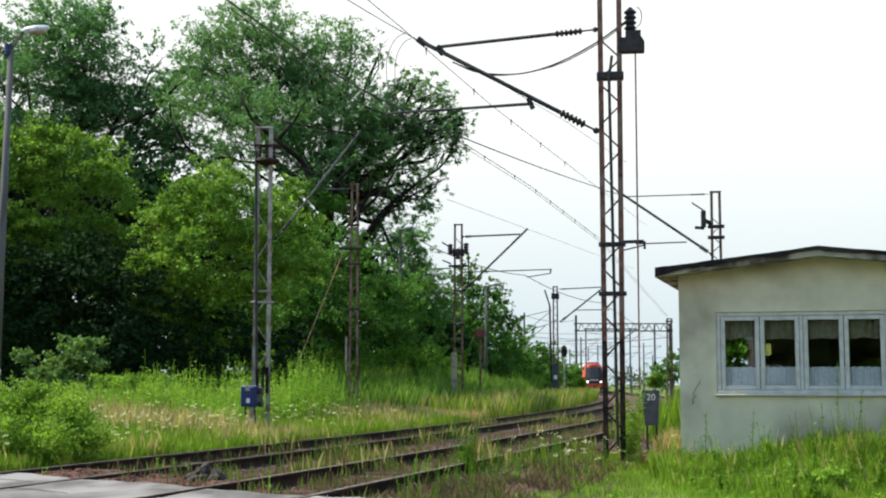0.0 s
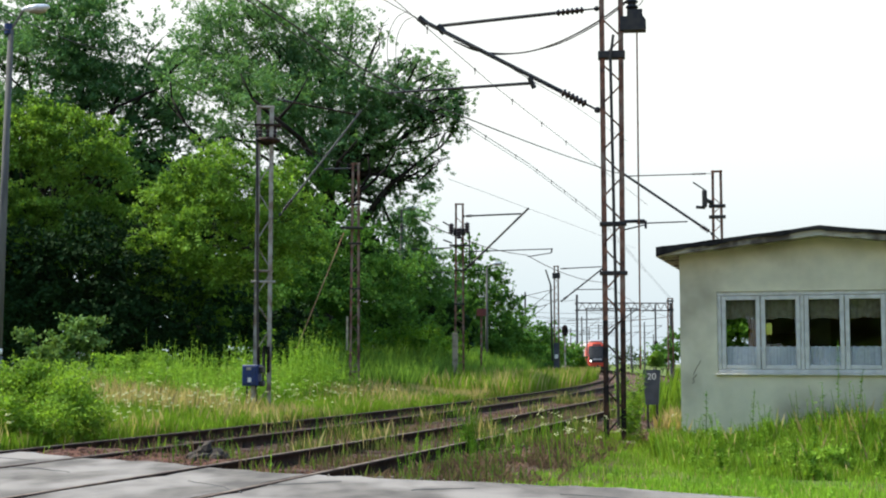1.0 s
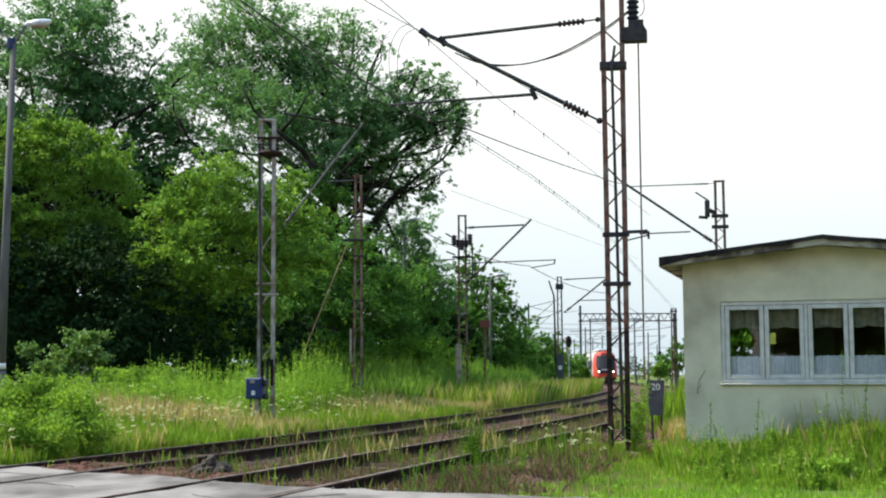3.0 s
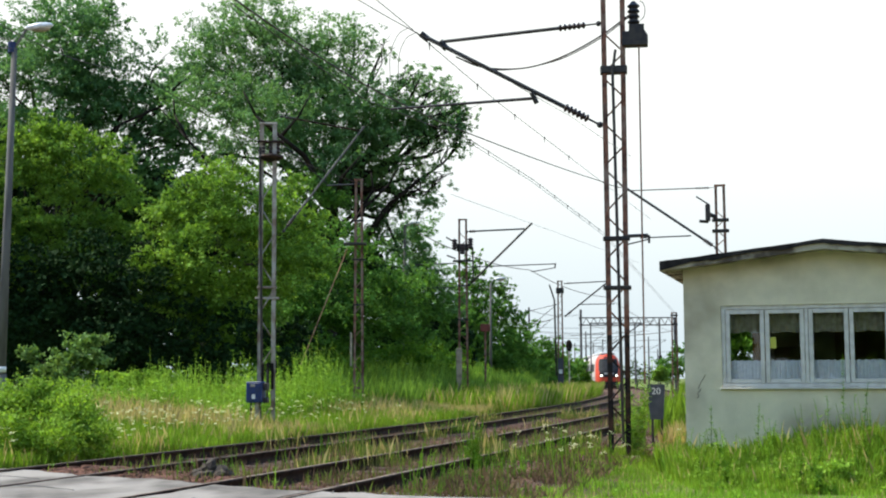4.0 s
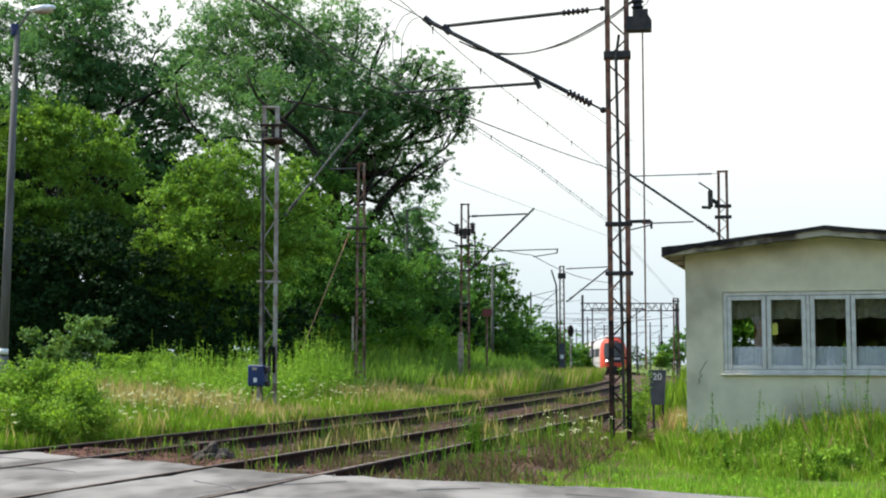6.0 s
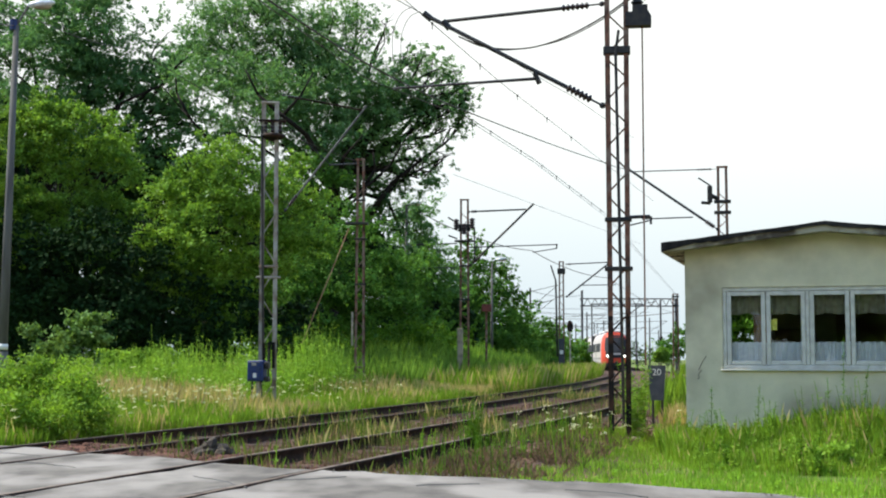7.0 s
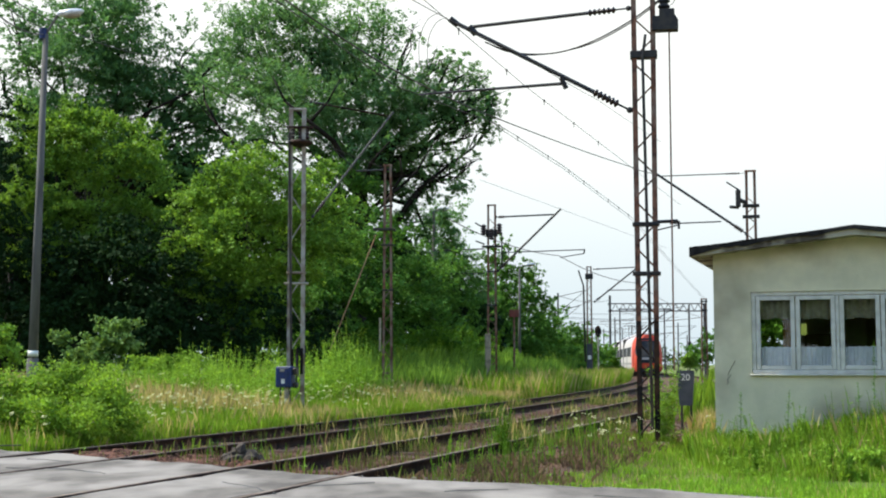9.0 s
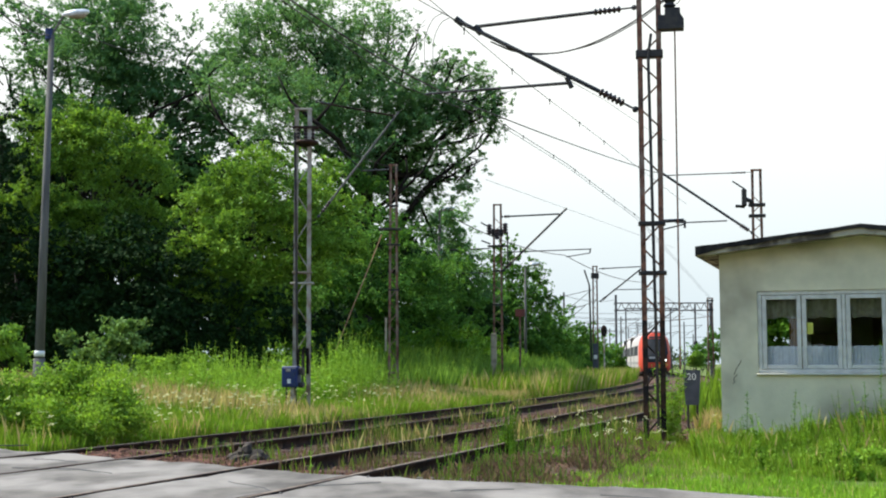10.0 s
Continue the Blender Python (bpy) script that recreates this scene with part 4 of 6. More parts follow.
lampA = street_lamp((-8.499, 28, 0.408), 7.75, 0.108, 0.60, "grey concrete street lamp with a white band and oval head", (-8.2, 28, 8.618), band=0.83)
lampA.matrix_basis = lampA.matrix_basis @ pose(0, 0, 0, 0, 0.5, 0)
part("blue_collar", tube(bmesh.new(), local(lampA, (-8.442, 28, 8.062)), local(lampA, (-8.448, 28, 8.285)), 0.085, n=12), "blue", lampA, "blue wire collar")
street_lamp((-0.21, 66, -0.157), 8.9, 0.12, 0.7, "slim grey-green street lamp standing among trees", (-0.024, 66, 8.81))
street_lamp((4.805, 78, -0.068), 6.8, 0.1, 0.7, "slim street lamp half hidden by trees", (5.124, 78, 6.952))
sp = thing("sign_post", (3.583, 62, 0.172), 0, "thin post with a small dull red sign", "sign")
part("post", tube(bmesh.new(), (0, 0, -0.2), (0, 0, 3.3), 0.05), "rust", sp)
part("sign_board", box(bmesh.new(), (0, -0.06, 3.3), (0.45, 0.03, 0.35), bevel=0.01), "sign_red", sp)
# ---- overhead wires ----
WIRES = "overhead line wires"
cable("contact_wire", [(-1.193, 14.96, 6.142), (-0.104, 18.36, 6.157), (1.616, 23.59, 6.077), (4.151, 31.72, 6.252), (9.35, 50.62, 7.191)], 0.006, "thin copper contact wire over the nearer track", group=WIRES)
cable("catenary_wire", [(-0.974, 15.66, 5.888), (0.268, 19.42, 6.173), (1.34, 22.65, 6.515), (3.803, 30.66, 7.242), (7.315, 42.9, 8.343)], 0.006, "thin carrying wire over the nearer track", sag=0.02, group=WIRES)
cable("contact_wire", [(-2.254, 16.57, 5.876), (-0.713, 21.33, 5.641), (1.328, 27.68, 6.117), (3.186, 33.83, 6.229), (7.071, 47.73, 6.373), (17.69, 87.8, 5.45)], 0.008, "thin copper contact wire over the farther track", group=WIRES)
cable("catenary_wire", [(-2.454, 15.98, 5.989), (-0.762, 21.17, 5.886), (1.145, 26.98, 6.179), (6.376, 43, 7.521), (7.093, 43, 7.315)], 0.013, "carrying wire over the farther track", sag=0.04, group=WIRES)
cable("contact_wire", [(0.859, 26.25, 4.766), (4.133, 36.98, 5.188), (10.5, 60, 6.33)], 0.004, "faint distant overhead wire", group=WIRES)
cable("feeder_wire", [(0.379, 55, 7.193), (6.455, 70, 6.827), (12.934, 86, 6.361), (29.708, 150, 6.427)], 0.019, "thin feeder wire along the tracks", sag=0.3, group=WIRES)
cable("jumper_cable", eased([(0.852, 23.2, 6.811), (1.317, 23.1, 6.602), (1.999, 22.9, 6.533), (2.61, 22.6, 6.639), (3.291, 22.4, 6.964), (3.893, 22.3, 7.391)]), 0.014, "black slack jumper cable at the mast", group=WIRES, steps=1)
cable("jumper_cable", eased([(0.892, 23.2, 6.79), (1.56, 23, 6.527), (2.512, 22.6, 6.58), (3.29, 22.4, 6.925), (3.893, 22.3, 7.361)]), 0.010, "black slack jumper cable at the mast", group=WIRES, steps=1)
def droppers(points, low, label):
    """Short dropper wires with a clamp at each end along a wire."""
    for p, q in zip(points, points[1:]):
        p, q = Vector(p), Vector(q)
        n = max(2, int((q - p).length / 2.4))
        for i in range(n):
            c = p.lerp(q, (i + 0.5) / n)
            root = thing("dropper_wire", c, 0, label, "wire", "droppers of the overhead line")
            part("drop", tube(bmesh.new(), (0, 0, 0.02), (0, 0, -low), 0.008, n=5), "wire", root)
            part("clamp", box(bmesh.new(), (0, 0, 0), (0.03, 0.08, 0.035), bevel=0.006), "black_iron", root)


droppers([(-0.104, 18.36, 6.157), (1.616, 23.59, 6.077), (4.151, 31.72, 6.252)], 0.09, "short dropper clamped to the nearer contact wire")
droppers([(1.328, 27.68, 6.117), (3.186, 33.83, 6.229), (7.071, 47.73, 6.373)], 0.09, "short dropper clamped to the farther contact wire")
cable("contact_wire", [(1.328, 27.68, 6.045), (3.186, 33.83, 6.155), (7.069, 47.73, 6.27), (17.69, 87.8, 5.3)], 0.006, "second contact wire over the farther track", group=WIRES)
for x in (0, 1):
    pts = {0: [(0.029, 23.4, 7.399), (-0.175, 23.6, 7.318), (-0.322, 23.8, 7.003), (-0.325, 24, 6.525)], 1: [(0.171, 23.4, 7.316), (-0.032, 23.6, 7.244), (-0.167, 23.8, 6.95), (-0.169, 24, 6.419)]}[x]
    cable("dropper_loop", eased(pts), 0.006, "thin looped dropper wire", group=WIRES, steps=1)
cable("lamp_cable", [(-8.445, 28, 8.161), (-6.795, 20, 6.499)], 0.012, "black cable to the street lamp", sag=0.1)
cable("lamp_cable", [(-8.448, 28, 8.309), (-7.286, 22, 7.136)], 0.010, "black cable to the street lamp", sag=0.05)
cable("lamp_cable", [(-6.981, 20, 6.96), (-8.362, 40, 10.51), (-1.581, 44, 7.593)], 0.010, "thin wire before the trees", sag=0.3)
for a, b in (((11.832, 140, 6.106), (25.752, 150, 6.308)), ((10.707, 120, 5.797), (25.767, 150, 7.2)), ((15.155, 150, 5.502), (27.92, 170, 4.768)), ((26.533, 190, 5.854), (27.917, 170, 4.624)), ((9.605, 105, 6.506), (16.813, 130, 7.34)), ((10.698, 120, 4.88), (17.766, 88, 4.224)), ((11.824, 140, 5.214), (26.527, 190, 5.451)), ((15.699, 165, 6.996), (30.013, 165, 6.965)), ((18.12, 170, 6.592), (26.474, 175, 7.332)), ((21.494, 160, 7.62), (30.005, 165, 6.544)), ((20.729, 185, 5.975), (35.811, 190, 5.592)), ((25.135, 200, 6.874), (31.93, 200, 6.52)), ((9.598, 105, 5.746), (9.915, 86, 5.267))):
    cable("yard_wire", [a, b], 0.022, mat="far_steel", label="wire in the distant station yard", sag=0.3, group="distant wires")


# ---- vegetation ----
def leaves(lobes, size, count, seed, clump=0.42, flat=0.65, per=26):
    """Leaf blades in clumps spread through the lobes (x, y, z, radius)."""
    rng = np.random.default_rng(seed)
    centres, radii = [], []
    for x, y, z, r in lobes:
        n = max(6, int(1.6 * count * r * r))
        d = rng.normal(size=(n, 3))
        d /= np.linalg.norm(d, axis=1)[:, None]
        rad = r * rng.uniform(0.25, 1.0, n) ** 0.55
        wob = 1 + 0.28 * np.sin(d[:, 0] * 5 + x) * np.sin(d[:, 2] * 6 + z) + 0.15 * rng.normal(size=n)
        centres.append(np.array((x, y, z)) + d * (rad * wob)[:, None] * (1, 1.0, 0.92))
        radii.append(np.full(n, clump * (0.6 + 0.8 * rng.random(n)) * min(1.5, 0.5 + r * 0.25)))
    c, cr = np.concatenate(centres), np.concatenate(radii)
    idx = np.repeat(np.arange(len(c)), per)
    pos = c[idx] + rng.normal(size=(len(idx), 3)) * cr[idx][:, None] * (0.62, 0.62, 0.62 * flat)
    n = len(pos)
    a = rng.normal(size=(n, 3))
    a[:, 2] -= 0.25
    a /= np.linalg.norm(a, axis=1)[:, None]
    up = rng.normal(size=(n, 3)) * 0.8 + (0, -0.25, 0.9)
    b = np.cross(a, up)
    b /= np.linalg.norm(b, axis=1)[:, None] + 1e-9
    ln = size * rng.uniform(0.6, 1.35, n)[:, None]
    wd = ln * rng.uniform(0.42, 0.62, n)[:, None]
    verts = np.stack([pos - a * ln * 0.5, pos + b * wd * 0.5 - a * ln * 0.05, pos + a * ln * 0.5, pos - b * wd * 0.5 - a * ln * 0.05], 1).reshape(-1, 3)
    faces = np.arange(4 * n).reshape(-1, 4)
    return verts, faces


def sprays(lobes, size, total, seed, droop=0.35, lift=0.25, slim=0.45, per=16, reach=0.8, boughs=28):
    """Leaves set along drooping twigs that grow outwards from the lobes (x, y, z, radius)."""
    rng = np.random.default_rng(seed)
    lob = np.array(lobes, float)
    w = lob[:, 3] ** 2
    n, nb = total // per, boughs * len(lob)
    # boughs: flat layers on the outside of each lobe, with gaps between them
    home = rng.choice(len(lob), nb, p=w / w.sum())
    out = rng.normal(size=(nb, 3))
    out /= np.linalg.norm(out, axis=1)[:, None]
    hub = lob[home, :3] + out * (lob[home, 3] * rng.uniform(0.25, 1.05, nb))[:, None]
    span = lob[home, 3] * rng.uniform(0.18, 0.46, nb)
    pick = rng.choice(nb, n, p=span ** 1.6 / (span ** 1.6).sum())
    d, r = out[pick], span[pick]
    o = hub[pick] + rng.normal(size=(n, 3)) * r[:, None] * (0.6, 0.6, 0.3)
    way = d * (0.8, 0.8, 0.35) + rng.normal(size=(n, 3)) * (0.5, 0.5, 0.25) + (0, 0, lift)
    way /= np.linalg.norm(way, axis=1)[:, None]
    ln = np.clip(r * rng.uniform(0.5, 1.5, n) * reach, 0.15, 1.4)
    i = np.repeat(np.arange(n), per)
    u = rng.uniform(0.08, 1.0, len(i))
    pos = o[i] + way[i] * (ln[i] * u)[:, None] + rng.normal(size=(len(i), 3)) * (0.03 + 0.1 * ln[i] * (1.1 - 0.7 * u))[:, None]
    pos[:, 2] -= droop * ln[i] * u * u
    m = len(pos)
    a = way[i] * 0.8 + rng.normal(size=(m, 3)) * 0.6 - (0, 0, 0.35)
    a /= np.linalg.norm(a, axis=1)[:, None]
    b = np.cross(a, rng.normal(size=(m, 3)) * 0.55 + (0, -0.2, 0.9))
    b /= np.linalg.norm(b, axis=1)[:, None] + 1e-9
    ll = size * rng.uniform(0.6, 1.35, m)[:, None]
    wd = ll * slim * rng.uniform(0.8, 1.25, m)[:, None]
    verts = np.stack([pos - a * ll * 0.5, pos + b * wd * 0.5 - a * ll * 0.05, pos + a * ll * 0.5, pos - b * wd * 0.5 - a * ll * 0.05], 1).reshape(-1, 3)
    return verts, np.arange(4 * m).reshape(-1, 4)


def branch(bm, p, q, r0, r1, bend, rnd, n=5):
    p, q = Vector(p), Vector(q)
    prev, pr = p, r0
    for i in range(1, n + 1):
        f = i / n
        c = p.lerp(q, f) + Vector((rnd.uniform(-1, 1), rnd.uniform(-1, 1), math.sin(f * math.pi) * 0.8)) * bend * (0 if i == n else 1)
        r = r0 + (r1 - r0) * f
        tube(bm, prev, c, pr, r, n=7)
        prev, pr = c, r
    return prev


def tree(name, base, fork, lobes, mat, size, count, seed, label, category="tree", r=0.3, per=26, clump=0.42, group="", flat=0.65, limbs=True, twigs=None):
    x, y, _ = base
    root = thing(name, (x, y, ground_z(x, y)), 0, label, category, group)
    off = np.array((x, y, ground_z(x, y)))
    rnd = random.Random(seed)
    bm = bmesh.new()
    f = Vector(fork) - Vector(off)
    branch(bm, (0, 0, -0.3), f, r, r * 0.7, r * 0.5, rnd)
    part("trunk", bm, "bark", root, smooth=True)
    if limbs:
        for lx, ly, lz, lr in lobes:
            bm = bmesh.new()
            tip = Vector((lx, ly, lz)) - Vector(off)
            start = f if rnd.random() < 0.7 else Vector((0, 0, -0.3)).lerp(f, rnd.uniform(0.6, 0.95))
            branch(bm, start, tip, r * 0.36, r * 0.08, r * 1.6, rnd)
            for _ in range(5):
                d = Vector((rnd.uniform(-1, 1), rnd.uniform(-1, 1), rnd.uniform(-0.5, 1))) * lr * 0.95
                branch(bm, start.lerp(tip, rnd.uniform(0.65, 1)), tip + d, r * 0.09, r * 0.018, r * 0.7, rnd, 3)
            part("limb", bm, "bark", root, smooth=True)
    v, fc = sprays(lobes, size, count, seed, **twigs) if twigs else leaves(lobes, size, count, seed, clump, flat, per)
    raw("crown", v - off, fc, mat, root, "")
    return root


tree("willow_tree", (-3.795, 62, 0.711), (-3.557, 62, 9.448),
     [(-5.99, 62, 16.22, 2.24), (-8.13, 62, 14.86, 2.11), (-3.85, 62, 16.48, 1.98), (-2.19, 61, 13.02, 2.08), (0.04, 62, 13.75, 1.85), (1.38, 62, 12.94, 1.37), (-4.22, 60, 11.52, 2.04),
      (-6.17, 60, 12.83, 2.04), (-0.76, 62, 10.92, 1.58), (0.44, 62, 11.19, 1.11), (-9.11, 64, 17.84, 1.91), (-10.02, 63, 14.53, 1.61), (-2.54, 63, 17.56, 1.13), (-0.23, 63, 15.34, 0.97), (-1.7, 62, 8.91, 1.19), (0.43, 62, 9.57, 0.69),
      (-7.08, 62, 17.86, 1.58), (2.05, 62, 13.61, 0.79), (-4.65, 66, 14.87, 2.25), (-2.57, 64, 10.55, 1.63),
      (-9.32, 64, 12.09, 1.14), (-7.96, 63, 12.19, 1.07), (2.26, 62, 12.94, 0.9), (1.64, 62, 11.86, 0.84), (2.58, 62, 13.88, 0.53), (1.77, 62, 10.64, 0.58), (2.36, 63, 14.78, 0.48),
      (-0.95, 62, 8.7, 1.05), (0.0, 62, 9.3, 1.0), (0.75, 62, 9.7, 0.9), (-3.06, 61, 9.6, 1.1), (-0.4, 63, 7.0, 1.0), (1.2, 62.5, 10.3, 0.8), (-1.9, 62, 7.6, 1.0),
      (2.75, 62, 13.3, 0.75), (2.5, 62, 12.2, 0.7), (1.5, 62, 14.9, 0.8), (0.6, 62, 15.4, 0.9), (-1.3, 63, 16.8, 0.95)],
     "leaf_willow", 0.165, 120000, 1, "large spreading willow with dense grey-green crown", r=0.42, twigs=dict(droop=0.55, lift=0.15, slim=0.42, reach=0.75))
willow = bpy.data.objects["willow_tree"]
for pts, r0, r1 in (([(-3.368, 61, 8.918), (-4.509, 57.1, 10.771), (-5.733, 56.5, 11.706), (-6.53, 56.4, 12.378), (-7.111, 56.5, 13.513)], 0.15, 0.03),
                    ([(-5.459, 56.7, 11.57), (-4.714, 56.5, 12.394), (-4.197, 56.7, 13.426)], 0.09, 0.02),
                    ([(-3.368, 61, 8.918), (-2.936, 57.6, 9.852), (-2.06, 57.3, 10.8)], 0.14, 0.03),
                    ([(-2.983, 58.6, 7.977), (-1.578, 57.7, 8.865), (-0.832, 57.5, 9.583), (-0.213, 57.7, 10.738)], 0.1, 0.02),
                    ([(-2.087, 58.1, 8.543), (-1.528, 57.7, 9.364), (-1.628, 57.7, 10.115)], 0.08, 0.03),
                    ([(-3.754, 61, 6.948), (-5.574, 58.1, 8.676), (-7.826, 58.1, 9.687), (-8.961, 58.1, 10.824), (-10.101, 58.1, 12.091), (-11.03, 58.3, 13.15)], 0.12, 0.02),
                    ([(-9.721, 58.1, 11.66), (-10.328, 58.2, 12.797), (-10.406, 58.3, 13.532)], 0.07, 0.03)):
    bm = bmesh.new()
    for i in range(len(pts) - 1):
        f0, f1 = i / (len(pts) - 1), (i + 1) / (len(pts) - 1)
        tube(bm, local(willow, pts[i]), local(willow, pts[i + 1]), r0 + (r1 - r0) * f0, r0 + (r1 - r0) * f1, n=8)
    part("limb", bm, "bark", willow, smooth=True)
tree("poplar_tree", (-18.281, 68, 0.703), (-17.901, 68, 10.286),
     [(-20.82, 68, 16.51, 1.79), (-17.78, 68, 18.6, 2.75), (-15.96, 68, 15.91, 2.46), (-19.44, 68, 13.83, 2.46), (-15.59, 68, 19.8, 1.45), (-13.18, 68, 16.8, 1.59), (-22.87, 70, 20.06, 1.34),
      (-13.29, 68, 14.41, 2.03), (-16.79, 68, 13.23, 2.31), (-20.42, 70, 18.97, 2.23), (-20.9, 68, 13.69, 1.45), (-11.23, 68, 13.22, 1.74), (-11.9, 70, 17.25, 1.34), (-24.52, 68, 17.42, 1.45), (-22.41, 68, 15.32, 0.75),
      (-13.1, 66, 12.0, 1.7), (-11.2, 66, 11.0, 1.6), (-15.6, 66, 11.6, 1.8), (-8.9, 66, 9.9, 1.4), (-17.6, 66, 11.4, 1.7), (-10.2, 66, 9.4, 1.5), (-11.6, 65, 15.2, 1.4), (-10.6, 65, 16.3, 0.9), (-12.3, 66, 13.6, 1.5)],
     "leaf_left", 0.18, 105000, 2, "tall dark poplar with a full blue-green crown", r=0.42, twigs=dict(droop=0.3, lift=0.3, slim=0.5, reach=0.7))
tree("box_elder_tree", (-13.164, 49, 0.401), (-13.27, 49, 5.399),
     [(-13.34, 46, 9.21, 0.98), (-11.95, 46, 9.41, 0.82), (-10.75, 46, 8.41, 0.9), (-14.1, 46, 8.11, 0.88), (-12.32, 46, 7.91, 0.9), (-10.28, 47, 9.07, 0.64), (-14.85, 47, 9.8, 0.72), (-9.74, 46, 7.51, 0.7), (-12.76, 46, 10.01, 0.47), (-11.47, 46, 10.01, 0.35), (-13.85, 46, 9.92, 0.35), (-10.57, 46, 9.41, 0.39), (-11.22, 46, 7.11, 0.59),
      (-13.0, 45.5, 6.3, 0.95), (-11.6, 46, 6.0, 0.9), (-14.4, 46, 6.5, 0.95), (-10.3, 46, 6.2, 0.8), (-12.3, 46, 5.0, 0.85), (-13.9, 46, 5.0, 0.85), (-10.7, 46, 4.8, 0.7)],
     "leaf_maple", 0.12, 52000, 3, "light green box elder in front of taller trees", r=0.2, twigs=dict(droop=0.4, lift=0.5, slim=0.5, reach=1.1))
tree("box_elder_tree", (-7.053, 47, 0.22), (-7.098, 47, 4.407),
     [(-6.3, 44, 7.41, 0.9), (-7.61, 44, 6.66, 0.86), (-5.39, 45, 8.04, 0.61), (-5.73, 44, 6.27, 0.97), (-7.06, 43, 5.32, 0.91), (-8.45, 44, 5.99, 0.6), (-4.61, 45, 6.77, 0.8), (-5.71, 44, 4.95, 0.64), (-3.62, 46, 6.5, 0.74), (-4.31, 45, 5.22, 0.96), (-6.84, 45, 8.44, 0.46), (-7.34, 44, 7.61, 0.45), (-5.97, 45, 8.49, 0.38), (-8.71, 43, 5.24, 0.4), (-4.12, 46, 7.89, 0.51), (-3.42, 46, 5.12, 0.7),
      (-7.4, 44, 4.2, 0.9), (-6.0, 44.5, 3.8, 0.9), (-4.8, 45, 4.0, 0.8), (-8.6, 44, 4.4, 0.7), (-6.8, 45, 2.9, 0.8), (-5.2, 45, 2.9, 0.7)],
     "leaf_maple", 0.115, 64000, 4, "yellow-green box elder with layered boughs", r=0.2, twigs=dict(droop=0.45, lift=0.4, slim=0.5, reach=1.1))
# The deep shade here is coloured into the lime's leaves.
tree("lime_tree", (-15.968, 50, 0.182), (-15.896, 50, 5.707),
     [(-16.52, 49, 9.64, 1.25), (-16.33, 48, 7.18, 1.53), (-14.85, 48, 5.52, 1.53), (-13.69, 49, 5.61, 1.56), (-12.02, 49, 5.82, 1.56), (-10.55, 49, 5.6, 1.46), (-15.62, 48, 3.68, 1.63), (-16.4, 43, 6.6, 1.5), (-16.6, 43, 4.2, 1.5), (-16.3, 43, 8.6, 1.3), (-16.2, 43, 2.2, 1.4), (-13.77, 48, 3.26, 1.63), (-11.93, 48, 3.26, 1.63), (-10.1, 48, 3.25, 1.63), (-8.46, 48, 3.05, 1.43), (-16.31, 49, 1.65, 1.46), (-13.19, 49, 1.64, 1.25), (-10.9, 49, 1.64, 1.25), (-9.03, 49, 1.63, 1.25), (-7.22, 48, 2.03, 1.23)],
     "leaf_shaded", 0.18, 40000, 5, "lime and undergrowth beneath it, shade put into the leaf colour", r=0.22, twigs=dict(droop=0.4, lift=0.2, slim=0.55, reach=1.0))
tree("ash_tree", (-3.76, 54, 0.079), (-3.772, 54, 3.049),
     [(-3.71, 53, 5.5, 1.58), (-4.96, 52, 3.86, 1.66), (-3.19, 52, 3.42, 1.55), (-1.71, 54, 5.12, 1.49), (-0.33, 55, 4.72, 1.4), (-1.9, 53, 3.01, 1.47), (-0.1, 54, 3.04, 1.26), (-6.05, 50, 3.34, 1.49), (-6.46, 50, 2.06, 1.17), (-3.99, 51, 2.08, 1.19), (0.87, 57, 4.6, 1.09), (1.35, 57, 3.15, 1.09), (-2.25, 56, 6.95, 0.95), (-5.37, 56, 8.64, 1), (-4.37, 57, 9.22, 0.92), (-6.34, 56, 9.13, 0.71), (-3.45, 58, 8.78, 1.04), (-4.41, 56, 7.19, 1.07)],
     "leaf_mid", 0.145, 60000, 6, "green ash thicket at the foot of the willow", r=0.2, twigs=dict(droop=0.45, lift=0.35, slim=0.48, reach=0.9))
# Backing woods that close sky gaps, their shade put into the leaf colour.
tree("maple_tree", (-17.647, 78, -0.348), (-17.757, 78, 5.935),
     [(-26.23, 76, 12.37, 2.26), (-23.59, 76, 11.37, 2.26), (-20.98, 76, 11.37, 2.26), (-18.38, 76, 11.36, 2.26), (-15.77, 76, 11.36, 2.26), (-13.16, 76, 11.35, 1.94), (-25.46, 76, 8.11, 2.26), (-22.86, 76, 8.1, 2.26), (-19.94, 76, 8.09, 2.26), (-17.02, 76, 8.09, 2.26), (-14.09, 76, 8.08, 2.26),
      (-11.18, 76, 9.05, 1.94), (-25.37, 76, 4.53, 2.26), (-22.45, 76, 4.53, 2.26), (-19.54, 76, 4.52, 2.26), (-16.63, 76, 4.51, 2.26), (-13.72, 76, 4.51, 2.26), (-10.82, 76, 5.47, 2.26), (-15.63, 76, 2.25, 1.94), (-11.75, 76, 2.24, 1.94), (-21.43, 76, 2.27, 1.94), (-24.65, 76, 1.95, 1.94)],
     "leaf_shaded", 0.6, 14, 12, "maple wood behind the first trees, shade put into its green", r=0.3, limbs=False, per=17)
